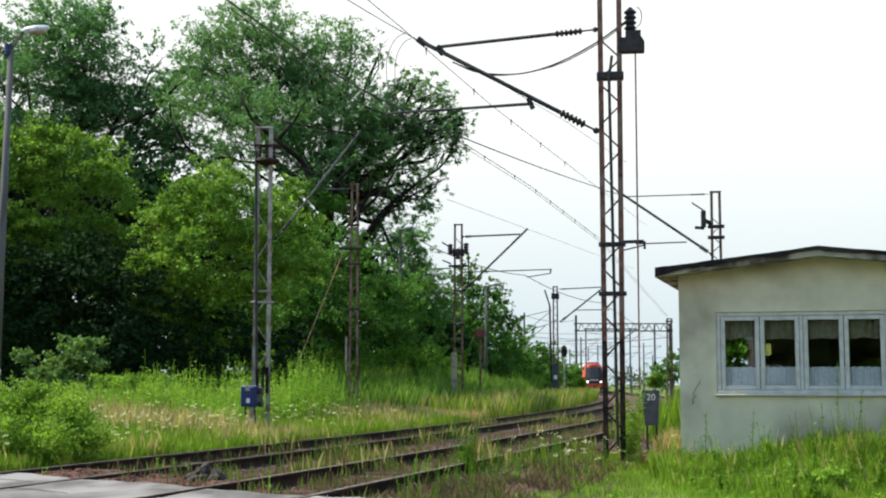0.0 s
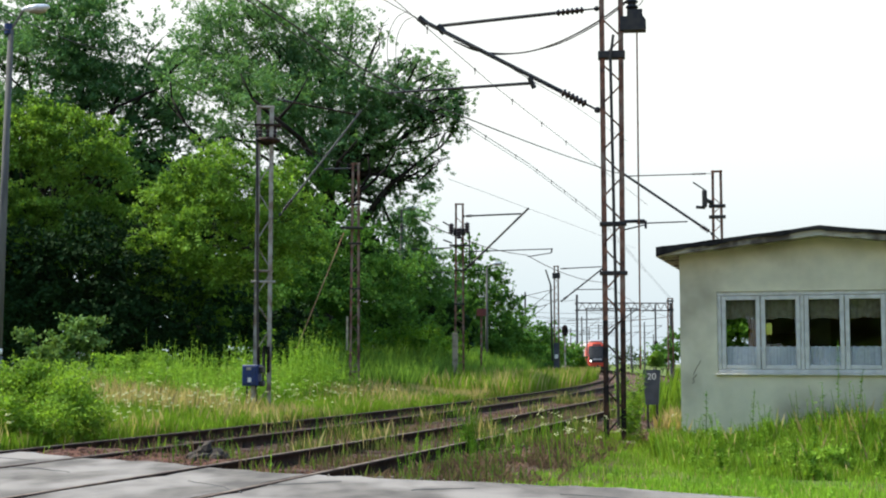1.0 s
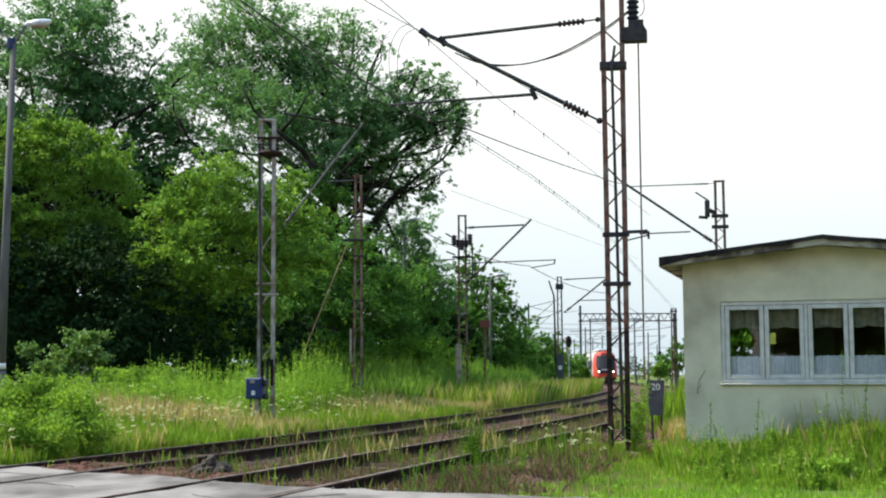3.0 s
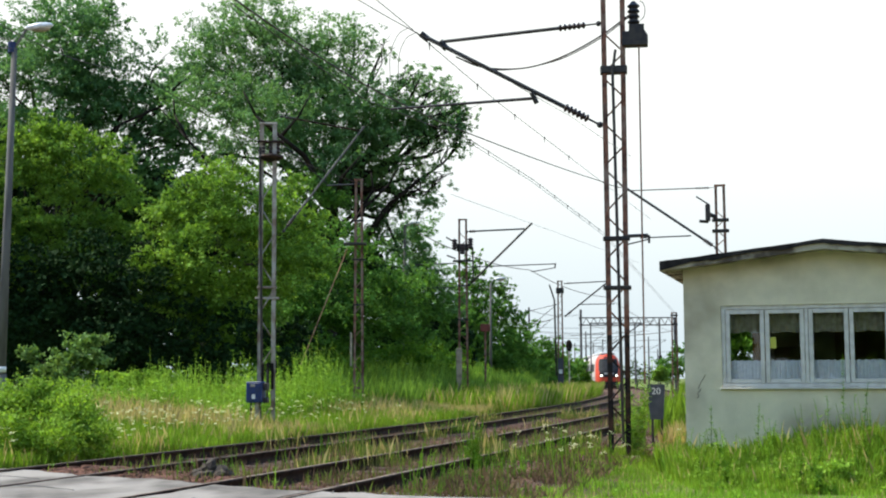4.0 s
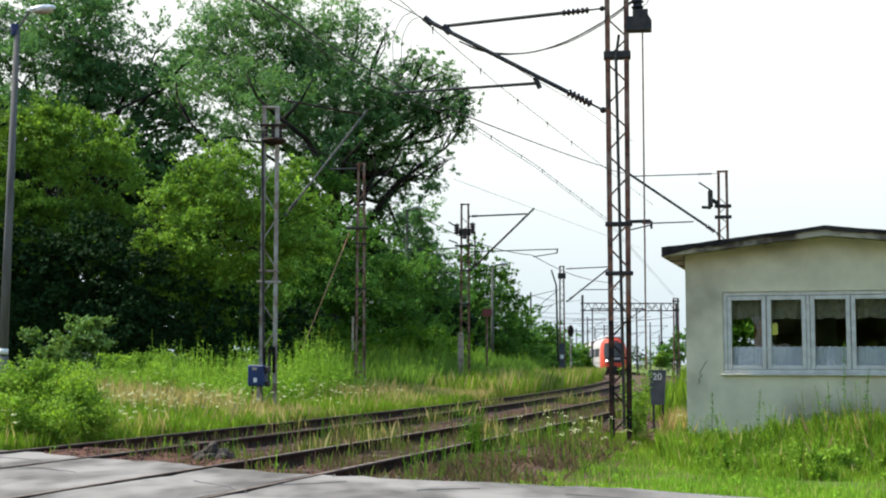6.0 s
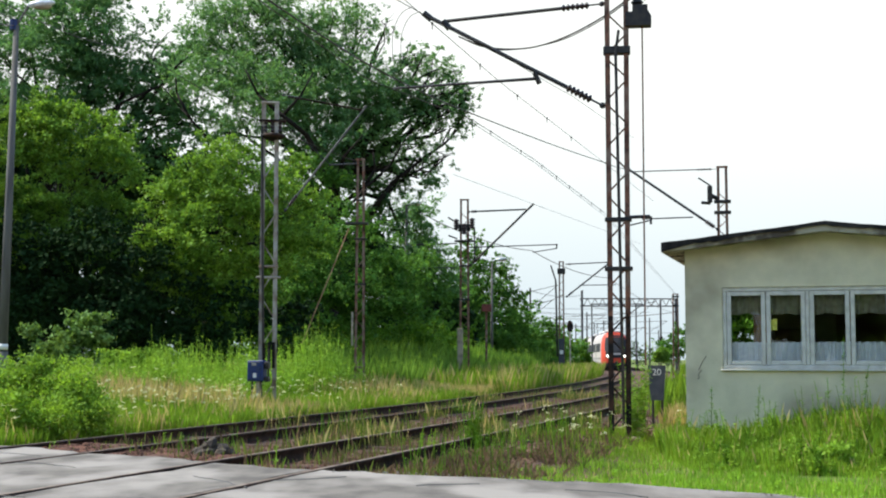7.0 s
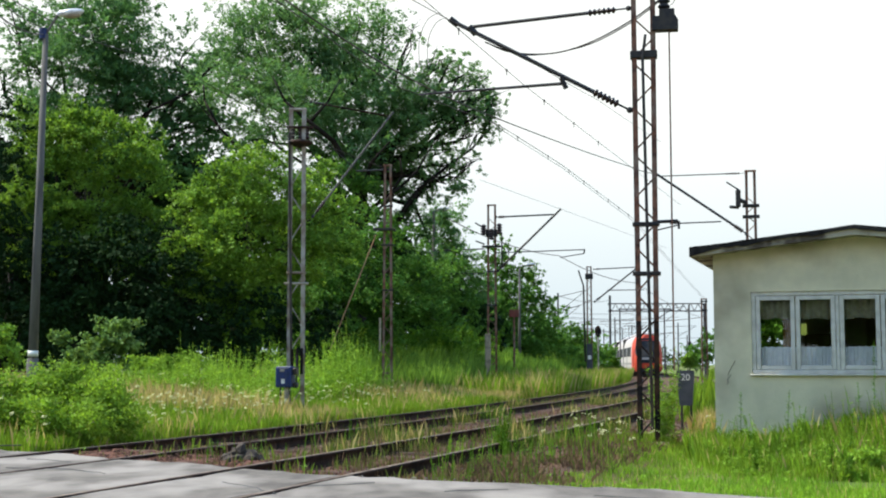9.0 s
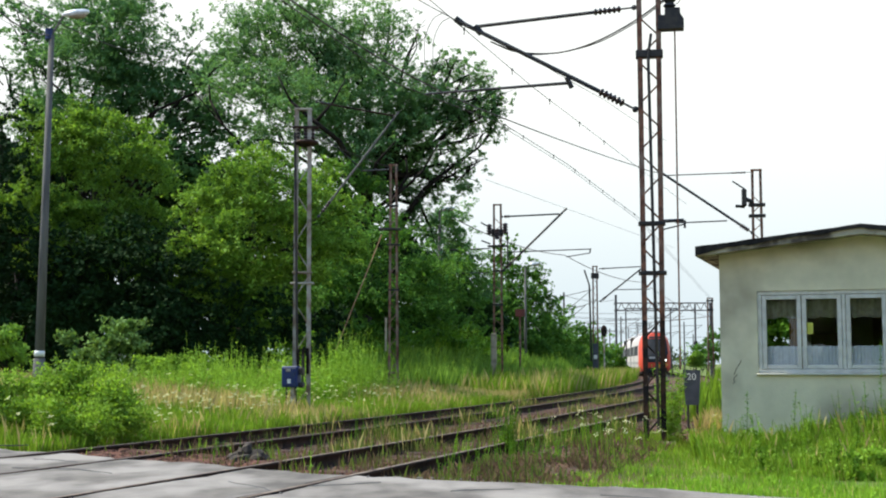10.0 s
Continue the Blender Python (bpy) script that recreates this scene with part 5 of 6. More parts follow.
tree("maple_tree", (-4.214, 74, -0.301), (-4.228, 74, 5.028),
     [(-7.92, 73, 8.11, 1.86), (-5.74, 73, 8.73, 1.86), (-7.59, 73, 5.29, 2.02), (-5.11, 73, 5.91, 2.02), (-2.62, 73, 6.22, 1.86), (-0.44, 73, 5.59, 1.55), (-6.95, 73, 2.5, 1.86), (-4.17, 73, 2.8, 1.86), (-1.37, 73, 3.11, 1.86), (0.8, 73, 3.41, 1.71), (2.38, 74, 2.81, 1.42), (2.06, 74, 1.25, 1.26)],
     "leaf_shaded", 0.56, 14, 13, "maple wood behind the first trees, shade put into its green", r=0.3, limbs=False)
tree("shrub", (7.384, 32, 0.34), (7.396, 32, 0.879), [(7.41, 32, 1.42, 0.61), (7.96, 32, 1.83, 0.75), (8.35, 32, 1.15, 0.54), (7.7, 32, 2.51, 0.61), (8.38, 32, 2.23, 0.61)], "leaf_scrub", 0.14, 90, 26, "green bush behind the hut", "shrub", r=0.05, clump=0.2, limbs=False)
# Dark-coloured foliage added to stand for the shaded hollow under the box elders.
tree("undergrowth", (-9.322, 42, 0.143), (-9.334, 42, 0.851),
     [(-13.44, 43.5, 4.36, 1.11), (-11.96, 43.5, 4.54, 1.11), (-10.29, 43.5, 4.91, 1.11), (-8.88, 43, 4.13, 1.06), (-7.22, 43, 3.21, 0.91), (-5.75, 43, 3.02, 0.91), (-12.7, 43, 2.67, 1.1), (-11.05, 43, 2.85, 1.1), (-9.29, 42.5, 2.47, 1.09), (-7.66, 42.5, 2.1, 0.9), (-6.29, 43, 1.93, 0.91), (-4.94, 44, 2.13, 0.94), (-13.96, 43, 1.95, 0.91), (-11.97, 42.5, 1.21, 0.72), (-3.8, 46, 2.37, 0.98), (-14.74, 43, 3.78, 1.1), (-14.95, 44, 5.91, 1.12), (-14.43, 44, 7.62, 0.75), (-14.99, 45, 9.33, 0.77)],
     "leaf_shaded", 0.17, 22000, 19, "undergrowth beneath the box elders, coloured dark for the shade there", "undergrowth", r=0.05, limbs=False, twigs=dict(droop=0.4, lift=0.2, slim=0.55, reach=1.1))
tree("birch_tree", (0.015, 75, -0.329), (0.188, 75, 5.712),
     [(0.51, 74, 9.14, 1.07), (-0.45, 75, 8.6, 0.96), (0.67, 75, 7.96, 1.09), (0.99, 75, 6.99, 1.09), (-0.44, 75, 9.89, 0.7), (1.63, 75, 6.19, 0.96), (2.1, 75, 5.07, 1.02)], "leaf_willow", 0.16, 16000, 7, "slender birch behind the thicket", r=0.13, twigs=dict(droop=0.6, lift=0.2, slim=0.5, reach=0.9))
tree("aspen_tree", (4.873, 85, -0.53), (4.726, 85, 4.144),
     [(4.34, 84, 7.51, 1.07), (3.75, 83, 6.2, 1.27), (5.83, 85, 6.31, 0.94), (4.97, 83, 4.78, 1.41), (6.1, 84, 4.28, 0.93), (3.69, 82, 4.04, 1.47), (6.27, 84, 3.04, 1.07), (4.9, 82, 2.64, 1.47), (6.63, 86, 6.74, 0.44), (3.29, 81, 2.29, 1.55), (2.58, 80, 4.65, 1.36), (2.2, 79, 2.93, 1.41), (4.4, 85, 9.05, 0.58), (3.62, 84, 8.05, 0.86), (5.23, 84, 6.97, 0.86), (5.83, 83, 2.13, 1.2), (7.24, 87, 3.66, 0.59), (6.5, 85, 5.2, 1.0), (7.1, 86, 4.4, 1.0), (6.1, 84, 6.5, 0.8), (7.8, 88, 3.5, 0.9)],
     "leaf_mid", 0.17, 52000, 8, "rounded aspen group at the bend", r=0.15, twigs=dict(droop=0.25, lift=0.4, slim=0.55, reach=0.8))
tree("thicket", (-1.639, 60, -0.04), (-1.639, 60, 1.226),
     [(-5.52, 58, 1.72, 0.99), (-4.04, 58, 1.47, 0.99), (-2.66, 60, 1.61, 1.07), (-1.15, 61, 1.74, 1.17), (0.15, 62, 1.88, 1.19), (1.51, 64, 1.77, 1.23), (2.76, 68, 1.38, 1.1), (-6.88, 57, 1.59, 0.97), (-0.11, 60, 0.97, 0.77), (-1.64, 60, 0.85, 0.77), (1.46, 62, 0.83, 0.79)],
     "leaf_scrub", 0.16, 28000, 16, "tangled green thicket under the trees", "thicket", r=0.08, limbs=False, twigs=dict(droop=0.4, lift=0.4, slim=0.45, reach=0.9))
tree("thicket", (6.238, 84, -0.514), (6.253, 84, 1.258),
     [(3.82, 78, 1.25, 1.19), (5.41, 82, 1.6, 1.26), (6.95, 86, 1.62, 1.17), (8.04, 88, 1.26, 1.05), (6.27, 84, 2.68, 1.07), (9.26, 92, 1.03, 0.94), (7.5, 88, 2.75, 0.97), (5.01, 76, 0.76, 0.78), (8.43, 90, 2.56, 0.92), (9.9, 95, 2.16, 0.89), (11.69, 100, 1.96, 0.85), (7.02, 88, 3.69, 0.82), (10.83, 98, 1.28, 0.92), (12.95, 104, 1.46, 0.8), (8.43, 92, 3.68, 0.98), (9.94, 96, 3.14, 0.98), (11.62, 100, 2.72, 0.94), (13.22, 104, 2.16, 0.8), (8.8, 92, 1.66, 1.1), (10.52, 97, 2.3, 0.91)],
     "leaf_mid", 0.17, 44000, 17, "green thicket along the inside of the bend", "thicket", r=0.08, limbs=False, twigs=dict(droop=0.35, lift=0.4, slim=0.5, reach=0.8))
for n, (lobes, mat, seed, lab) in enumerate((
    ([(8.09, 95, 2.48, 1.05), (9.29, 97, 2.02, 0.99), (10.42, 98, 1.61, 0.92), (8.68, 95, 1.07, 0.89)], "leaf_scrub", 21, "green scrub on the inside of the bend"),
    ([(12.72, 108, 1.98, 1.01), (14.28, 112, 1.77, 0.95), (14.75, 112, 1.06, 0.76), (11.6, 105, 1.07, 0.89)], "leaf_scrub", 22, "green scrub beside the distant track"),
    ([(22.72, 115, 2.26, 1.27), (23.82, 116, 3.25, 0.99), (21.63, 112, 1.28, 0.86), (24.89, 116, 2.26, 1.28)], "leaf_mid", 23, "green bushes behind the hut"),
    ([(18.98, 100, 1.6, 0.38), (19.15, 100, 1.18, 0.34), (18.72, 100, 1.22, 0.3)], "leaf_maple", 24, "small bright round bush near the tracks"),
    ([(30.96, 180, 1.55, 1.07), (32.34, 180, 2.01, 1.15), (30.4, 185, 1.26, 0.94), (32.7, 175, 1.83, 1.19), (32.24, 165, 2.2, 1.26), (29.95, 170, 0.95, 0.87), (29.45, 190, 1.1, 0.81), (27.74, 195, 1.27, 0.83), (28.25, 190, 1.75, 1.13), (29.95, 188, 2.05, 1.2), (31.44, 185, 2.35, 1.18), (30.12, 165, 1.37, 1.05), (28.97, 150, 1.09, 0.89), (28.35, 140, 1.32, 0.95)], "far_green", 25, "dim bushes far along the line"),
)):
    b = lobes[0]
    tree("shrub", (b[0], b[1], 0), (b[0], b[1], max(0.5, b[2] - b[3] * 0.5)), lobes, mat, 0.18, 9000, seed, lab, "shrub", r=0.06, limbs=False, twigs=dict(droop=0.3, lift=0.4, slim=0.55))
tree("elder_bush", (-5.8, 21, -0.081), (-5.808, 21, 0.271),
     [(-6.46, 20.8, 0.59, 0.35), (-5.96, 21.2, 0.66, 0.38), (-5.28, 21, 0.53, 0.38), (-6.6, 20.3, 0.26, 0.33), (-5.82, 20, 0.21, 0.32), (-5.19, 20, 0.18, 0.32), (-4.87, 20.6, 0.18, 0.28), (-4.84, 21.2, 0.46, 0.18), (-5.75, 21.4, 0.96, 0.18), (-5.35, 21.8, 0.9, 0.17), (-7.05, 20.6, 0.55, 0.4), (-6.43, 21.4, 0.93, 0.16), (-6.93, 21.4, 0.93, 0.15),
      (-6.69, 21.2, 1.11, 0.08), (-6.11, 21.2, 1.16, 0.1), (-5.48, 21.2, 1.11, 0.09), (-5.05, 21.4, 1.02, 0.08), (-4.55, 20.6, 0.28, 0.1), (-4.68, 21, 0.62, 0.08), (-4.6, 20.4, -0.01, 0.1), (-5.83, 21, 1.14, 0.07), (-6.51, 21.2, 1.23, 0.06), (-5.32, 21.3, 1.15, 0.06), (-5.22, 19.8, -0.01, 0.12), (-6.02, 19.7, 0.01, 0.12)],
     "leaf_bush", 0.062, 32000, 9, "dense leafy bush at the road's edge", "bush", r=0.05, limbs=False, twigs=dict(droop=0.25, lift=0.9, slim=0.45, reach=1.3, boughs=45))
tree("hazel_bush", (-7.774, 32, 0.103), (-7.789, 32, 0.912),
     [(-7.88, 32, 1.86, 0.44), (-8.34, 32, 1.45, 0.38), (-7.53, 32, 1.52, 0.38), (-9.03, 32, 1.73, 0.25), (-8.06, 32, 1.05, 0.49), (-7.4, 32, 2.06, 0.22), (-8.74, 32, 1.18, 0.35)],
     "leaf_grey", 0.12, 120, 10, "pale green bush with greyish shoots", "bush", r=0.05, clump=0.2)
tree("lilac_bush", (-9.825, 30, 0.171), (-9.845, 30, 0.929), [(-9.8, 30, 1.69, 0.33), (-9.6, 30, 1.37, 0.28), (-10.18, 30, 1.44, 0.38)], "leaf_maple", 0.12, 120, 14, "bright yellow-green bush by the lamp", "bush", r=0.05, clump=0.2)
tree("hedge", (-7.632, 38, 0.392), (-7.64, 38, 0.873),
     [(-8.77, 38, 1.12, 0.29), (-8.29, 38, 1.16, 0.29), (-7.81, 38, 1.16, 0.29), (-7.32, 38, 1.19, 0.29), (-6.84, 38, 1.19, 0.29), (-7.94, 37.5, 0.96, 0.32), (-7.06, 37.5, 0.95, 0.32)],
     "leaf_bush", 0.09, 200, 11, "low flat-topped bright green thicket", "hedge", r=0.04, clump=0.15, limbs=False)


def blades(n, place, height, width, seed, mat, name, label, category="grass", lean_by=0.35):
    """Thin bent blades; place(rng) gives x, y and a factor for the height."""
    rng = np.random.default_rng(seed)
    x, y, f = place(rng, n)
    z = np.array([ground_z(a, b) for a, b in zip(x, y)])
    h = height * f * rng.uniform(0.55, 1.25, len(x))
    a = rng.uniform(0, 6.283, len(x))
    w = width * rng.uniform(0.6, 1.4, len(x))
    ln = lean_by * h * rng.random(len(x))
    b = rng.uniform(0, 6.283, len(x))
    dx, dy = np.cos(a) * w / 2, np.sin(a) * w / 2
    lx, ly = np.cos(b) * ln, np.sin(b) * ln
    v = np.stack([np.stack([x - dx, y - dy, z - 0.03], 1), np.stack([x + dx, y + dy, z - 0.03], 1),
                  np.stack([x + dx * 0.7 + lx * 0.35, y + dy * 0.7 + ly * 0.35, z + h * 0.6], 1),
                  np.stack([x + lx, y + ly, z + h], 1)], 1).reshape(-1, 3)
    faces = np.arange(len(x) * 4).reshape(-1, 4)
    return tagged(raw(name, v, faces, mat), label, category, kind="stuff")


def keep(x, y, f, test):
    k = np.array([test(a, b) for a, b in zip(x, y)])
    return x[k], y[k], f[k]


def patchy(x, y, s, seed):
    return np.array([noise.noise(Vector((a * s, b * s, seed))) for a, b in zip(x, y)])


def meadow(rng, n, lo=-1, tone=0.0, deep=32):
    y = 18 + deep * rng.random(n) ** 1.15
    s = -5.3 - 24 * rng.random(n) ** 1.25
    x = np.array([centre(b) + a * 1.05 for a, b in zip(s, y)])
    f = 0.55 + 0.5 * np.clip((-s - 5) / 5, 0, 1) + 0.35 * patchy(x, y, 0.35, 2.0)
    keep_by = patchy(x, y, 0.22, 4.0 + tone) + rng.normal(size=n) * 0.22 > lo
    x, y, f = x[keep_by], y[keep_by], f[keep_by]
    return keep(x, y, f, lambda a, b: road_edge(a, b) > 0.5 and side(a, b) < -5.0)


blades(190000, lambda g, n: meadow(g, n), 0.42, 0.009, 31, "grass", "meadow_grass", "tall uncut green meadow grass")
blades(66000, lambda g, n: meadow(g, n, 0.08, 0.0), 0.62, 0.007, 32, "grass_dry", "dry_grass", "tall straw-coloured seeding grass")
blades(48000, lambda g, n: meadow(g, n, 0.0, 7.0), 0.42, 0.018, 33, "grass_lush", "lush_weeds", "bright green broad-leaved weeds")


def far_verge(rng, n):
    y = 48 + 75 * rng.random(n)
    s = -5.2 - 14 * rng.random(n) ** 1.4
    x = np.array([centre(b) + a for a, b in zip(s, y)])
    return x, y, 0.8 + 0.5 * rng.random(n)


blades(40000, far_verge, 0.7, 0.011, 34, "grass", "verge_grass", "tall light green grass along the bend")
blades(12000, far_verge, 0.75, 0.009, 35, "grass_dry", "verge_grass", "straw-coloured grass along the bend")


def reed_band(rng, n):
    y = 45 + 38 * rng.random(n)
    s = -8.0 - 3.6 * rng.random(n)
    p = [rail_frame(b, a)[0] for a, b in zip(s, y)]
    x, y = np.array([q.x for q in p]), np.array([q.y for q in p])
    return x, y, np.clip(0.75 + 0.07 * (-s - 8.0) + 0.6 * patchy(x, y, 0.4, 16.0), 0.35, 1.25)


blades(26000, reed_band, 1.35, 0.014, 38, "reed", "tall_grass", "tall fresh green grass before the thicket")


def outer_verge(rng, n):
    y = 30 + 90 * rng.random(n)
    s = 1.7 + 9 * rng.random(n) ** 1.3
    p = [rail_frame(b, a)[0] for a, b in zip(s, y)]
    return keep(np.array([q.x for q in p]), np.array([q.y for q in p]), 0.7 + 0.5 * rng.random(n), lambda a, b: not (a > 3.9 + (b - 20) * 0.331 and b < 27))


blades(36000, outer_verge, 0.85, 0.013, 37, "grass", "verge_grass", "green grass on the outside of the bend")


def nettle_band(rng, n):
    y = 33 + 10 * rng.random(n)
    x = rng.uniform(-9.0, 3.5, n)
    f = 0.55 + 0.35 * np.clip(1 - abs((x + 3.4) / 5.0), 0, 1) + 0.75 * patchy(x, y, 0.55, 6.0) + 0.3 * patchy(x, y, 1.7, 8.0)
    f = np.clip(f, 0.2, 1.5)
    return keep(x, y, f, lambda a, b: side(a, b) < -8)


def weeds(n, place, height, leaf, seed, mat, name, label, per=16, stalk="grass"):
    """Upright stalks with small leaves all the way up."""
    rng = np.random.default_rng(seed)
    x, y, f = place(rng, n)
    z = np.array([ground_z(a, b) for a, b in zip(x, y)])
    h = height * f * rng.uniform(0.6, 1.2, len(x))
    idx = np.repeat(np.arange(len(x)), per)
    u = rng.random(len(idx))
    tilt = rng.normal(size=(len(x), 2)) * 0.12
    size = leaf * (1.15 - 0.6 * u) * rng.uniform(0.6, 1.3, len(idx))
    ang = rng.uniform(0, 6.283, len(idx))
    p = np.stack([x[idx] + tilt[idx, 0] * h[idx] * u, y[idx] + tilt[idx, 1] * h[idx] * u, z[idx] + h[idx] * (0.12 + 0.88 * u)], 1)
    d = np.stack([np.cos(ang), np.sin(ang), rng.uniform(-0.3, 0.7, len(idx))], 1)
    c = np.stack([-np.sin(ang), np.cos(ang), rng.uniform(-0.4, 0.4, len(idx))], 1)
    v = np.stack([p, p + d * size[:, None] * 0.5 + c * size[:, None] * 0.2, p + d * size[:, None], p + d * size[:, None] * 0.5 - c * size[:, None] * 0.2], 1).reshape(-1, 3)
    top = np.stack([x + tilt[:, 0] * h, y + tilt[:, 1] * h, z + h], 1)
    base = np.stack([x, y, z - 0.03], 1)
    st = np.stack([base - (0.006, 0, 0), base + (0.006, 0, 0), top + (0.003, 0, 0), top - (0.003, 0, 0)], 1).reshape(-1, 3)
    v = np.concatenate([v, st])
    return tagged(raw(name, v, np.arange(len(v)).reshape(-1, 4), mat), label, "weeds", kind="stuff")


weeds(1500, reed_band, 1.7, 0.13, 39, "leaf_nettle", "nettles", "tall fresh green nettles before the thicket", per=20)
weeds(4600, nettle_band, 1.45, 0.13, 36, "leaf_nettle", "nettles", "tall fresh green nettles before the trees", per=22)


def track_weeds(rng, n):
    y = 14 + 60 * rng.random(n) ** 1.4
    s = np.where(rng.random(n) < 0.5, rng.normal(-1.75, 0.45, n), rng.uniform(-5.2, 1.6, n))
    x = np.array([rail_frame(b, a)[0].x for a, b in zip(s, y)])
    yy = np.array([rail_frame(b, a)[0].y for a, b in zip(s, y)])
    k = patchy(x, yy, 0.5, 11.0) + rng.normal(size=n) * 0.12 > np.where((yy > 31) & (s > -2.8) & (s < -0.7), 0.42, 0.12)
    return keep(x[k], yy[k], 0.5 + 0.8 * rng.random(k.sum()), lambda a, b: road_edge(a, b) > 0.3)


blades(15000, track_weeds, 0.17, 0.0045, 41, "grass_dull", "track_grass", "sparse green grass growing between the rails")
blades(4500, track_weeds, 0.24, 0.003, 42, "dead_grass", "track_grass", "dry grass stalks growing between the rails")
weeds(700, track_weeds, 0.34, 0.033, 43, "leaf_scrub", "track_weeds", "leafy weeds growing between the rails", per=18)


def rail_clumps(rng, n):
    k = 26
    cy, cs = 17.0 + 26 * rng.random(k), rng.choice([-1.75, -2.4, -1.3, -2.0, -0.9, 0.9, 1.0, 0.55, -4.4], k) + rng.normal(size=k) * 0.15
    i = rng.integers(0, k, n)
    y, s = cy[i] + rng.normal(size=n) * 0.42, cs[i] + rng.normal(size=n) * 0.16
    p = [rail_frame(b, a)[0] for a, b in zip(s, y)]
    return keep(np.array([q.x for q in p]), np.array([q.y for q in p]), 0.5 + 0.8 * rng.random(n), lambda a, b: road_edge(a, b) > 0.4)


blades(3600, rail_clumps, 0.24, 0.0045, 44, "grass_dull", "track_grass", "clumps of green grass beside the rails")
blades(800, rail_clumps, 0.3, 0.005, 44, "grass_dry", "track_grass", "clumps of dry stalks beside the rails")
weeds(220, rail_clumps, 0.40, 0.036, 44, "leaf_scrub", "track_weeds", "leafy weeds in clumps beside the rails", per=22)


def gauge_weeds(rng, n):
    y = 15 + 40 * rng.random(n) ** 1.3
    s = np.where(rng.random(n) < 0.6, rng.uniform(-0.6, 0.6, n), rng.uniform(-4.1, -2.9, n))
    p = [rail_frame(b, a)[0] for a, b in zip(s, y)]
    x, y = np.array([q.x for q in p]), np.array([q.y for q in p])
    k = patchy(x, y, 0.8, 21.0) + rng.normal(size=n) * 0.12 > 0.0
    return keep(x[k], y[k], 0.5 + 0.8 * rng.random(k.sum()), lambda a, b: road_edge(a, b) > 0.3)


blades(7000, gauge_weeds, 0.14, 0.0045, 48, "grass_dull", "track_grass", "low green grass inside the tracks")
blades(8000, gauge_weeds, 0.14, 0.005, 49, "dead_grass", "track_grass", "withered brown stalks inside the tracks")
weeds(150, gauge_weeds, 0.18, 0.033, 50, "leaf_bush", "track_weeds", "low leafy weeds inside the tracks", per=14)


def bare_side(rng, n):
    y = 12.5 + 12 * rng.random(n)
    s = rng.uniform(1.0, 2.6, n)
    p = [rail_frame(b, a)[0] for a, b in zip(s, y)]
    k = patchy(np.array([q.x for q in p]), np.array([q.y for q in p]), 0.9, 41.0) + rng.normal(size=n) * 0.15 > -0.05
    y, p = y[k], [q for q, g in zip(p, k) if g]
    n = len(p)
    return keep(np.array([q.x for q in p]), np.array([q.y for q in p]), 0.5 + 0.9 * rng.random(n), lambda a, b: road_edge(a, b) > 0.15)


blades(9000, bare_side, 0.10, 0.004, 45, "dead_grass", "dead_grass", "brown withered stalks on the bare soil", lean_by=1.2)
blades(2000, bare_side, 0.17, 0.0045, 46, "grass_dull", "side_grass", "sparse green grass on the bare soil")
weeds(190, bare_side, 0.36, 0.032, 47, "leaf_scrub", "side_weeds", "leafy weeds on the bare soil", per=30)


def tall_weed(cx, cy, spread):
    """A place for one bushy weed."""
    return lambda rng, n: (rng.normal(cx, spread, n), rng.normal(cy, spread, n), 0.55 + 0.6 * rng.random(n))


weeds(26, tall_weed(0.9, 18.9, 0.11), 0.72, 0.05, 91, "leaf_scrub", "rail_weed", "bushy dark green weed at the nearer rail", per=70)
weeds(16, tall_weed(0.35, 17.2, 0.14), 0.34, 0.04, 92, "leaf_bush", "rail_weed", "low yellow-green weed at the nearer rail", per=26)
weeds(14, tall_weed(1.35, 17.9, 0.2), 0.4, 0.05, 93, "leaf_scrub", "rail_weed", "thin green weeds beside the nearer rail", per=26)
weeds(16, tall_weed(2.35, 21.2, 0.25), 0.5, 0.05, 94, "leaf_scrub", "rail_weed", "thin green weeds beside the nearer rail", per=26)


def lawn(rng, n):
    x, y = rng.uniform(0.5, 11, n), rng.uniform(9.5, 21.5, n)
    f = 0.75 + 0.5 * rng.random(n) + 0.8 * patchy(x, y, 1.3, 5.0)
    k = patchy(x, y, 0.7, 15.0) + rng.normal(size=n) * 0.2 > -0.32
    return keep(x[k], y[k], np.clip(f[k], 0.3, 1.35), lambda a, b: road_edge(a, b) > 0.02 + 0.45 * noise.noise(Vector((a * 1.7, b * 1.7, 3))) and side(a, b) > 2.3 + 0.6 * noise.noise(Vector((a * 0.9, b * 0.9, 7))))


def hut_weeds(rng, n):
    x = rng.uniform(3.7, 9.0, n)
    front = 20.0 - (x - 4.17) * 0.331
    y = front - 0.2 - 3.2 * rng.random(n) ** 1.3
    return x, y, 0.16 + 1.05 * np.clip(1 - (front - y) / 3.3 + 0.35 * patchy(x, y, 0.9, 3.0), 0, 1) * (0.72 + 0.6 * np.clip((x - 4) / 3, 0, 1))


blades(98000, lawn, 0.085, 0.006, 51, "grass_lush", "lawn_grass", "short bright green grass by the road")
blades(24000, hut_weeds, 0.5, 0.009, 52, "grass", "tall_grass", "tall grass against the hut wall")
blades(14000, hut_weeds, 0.46, 0.012, 53, "grass_lush", "tall_grass", "lush green grass against the hut wall")
weeds(520, hut_weeds, 0.72, 0.075, 54, "leaf_bush", "wall_weeds", "tall leafy weeds against the hut wall", per=26)


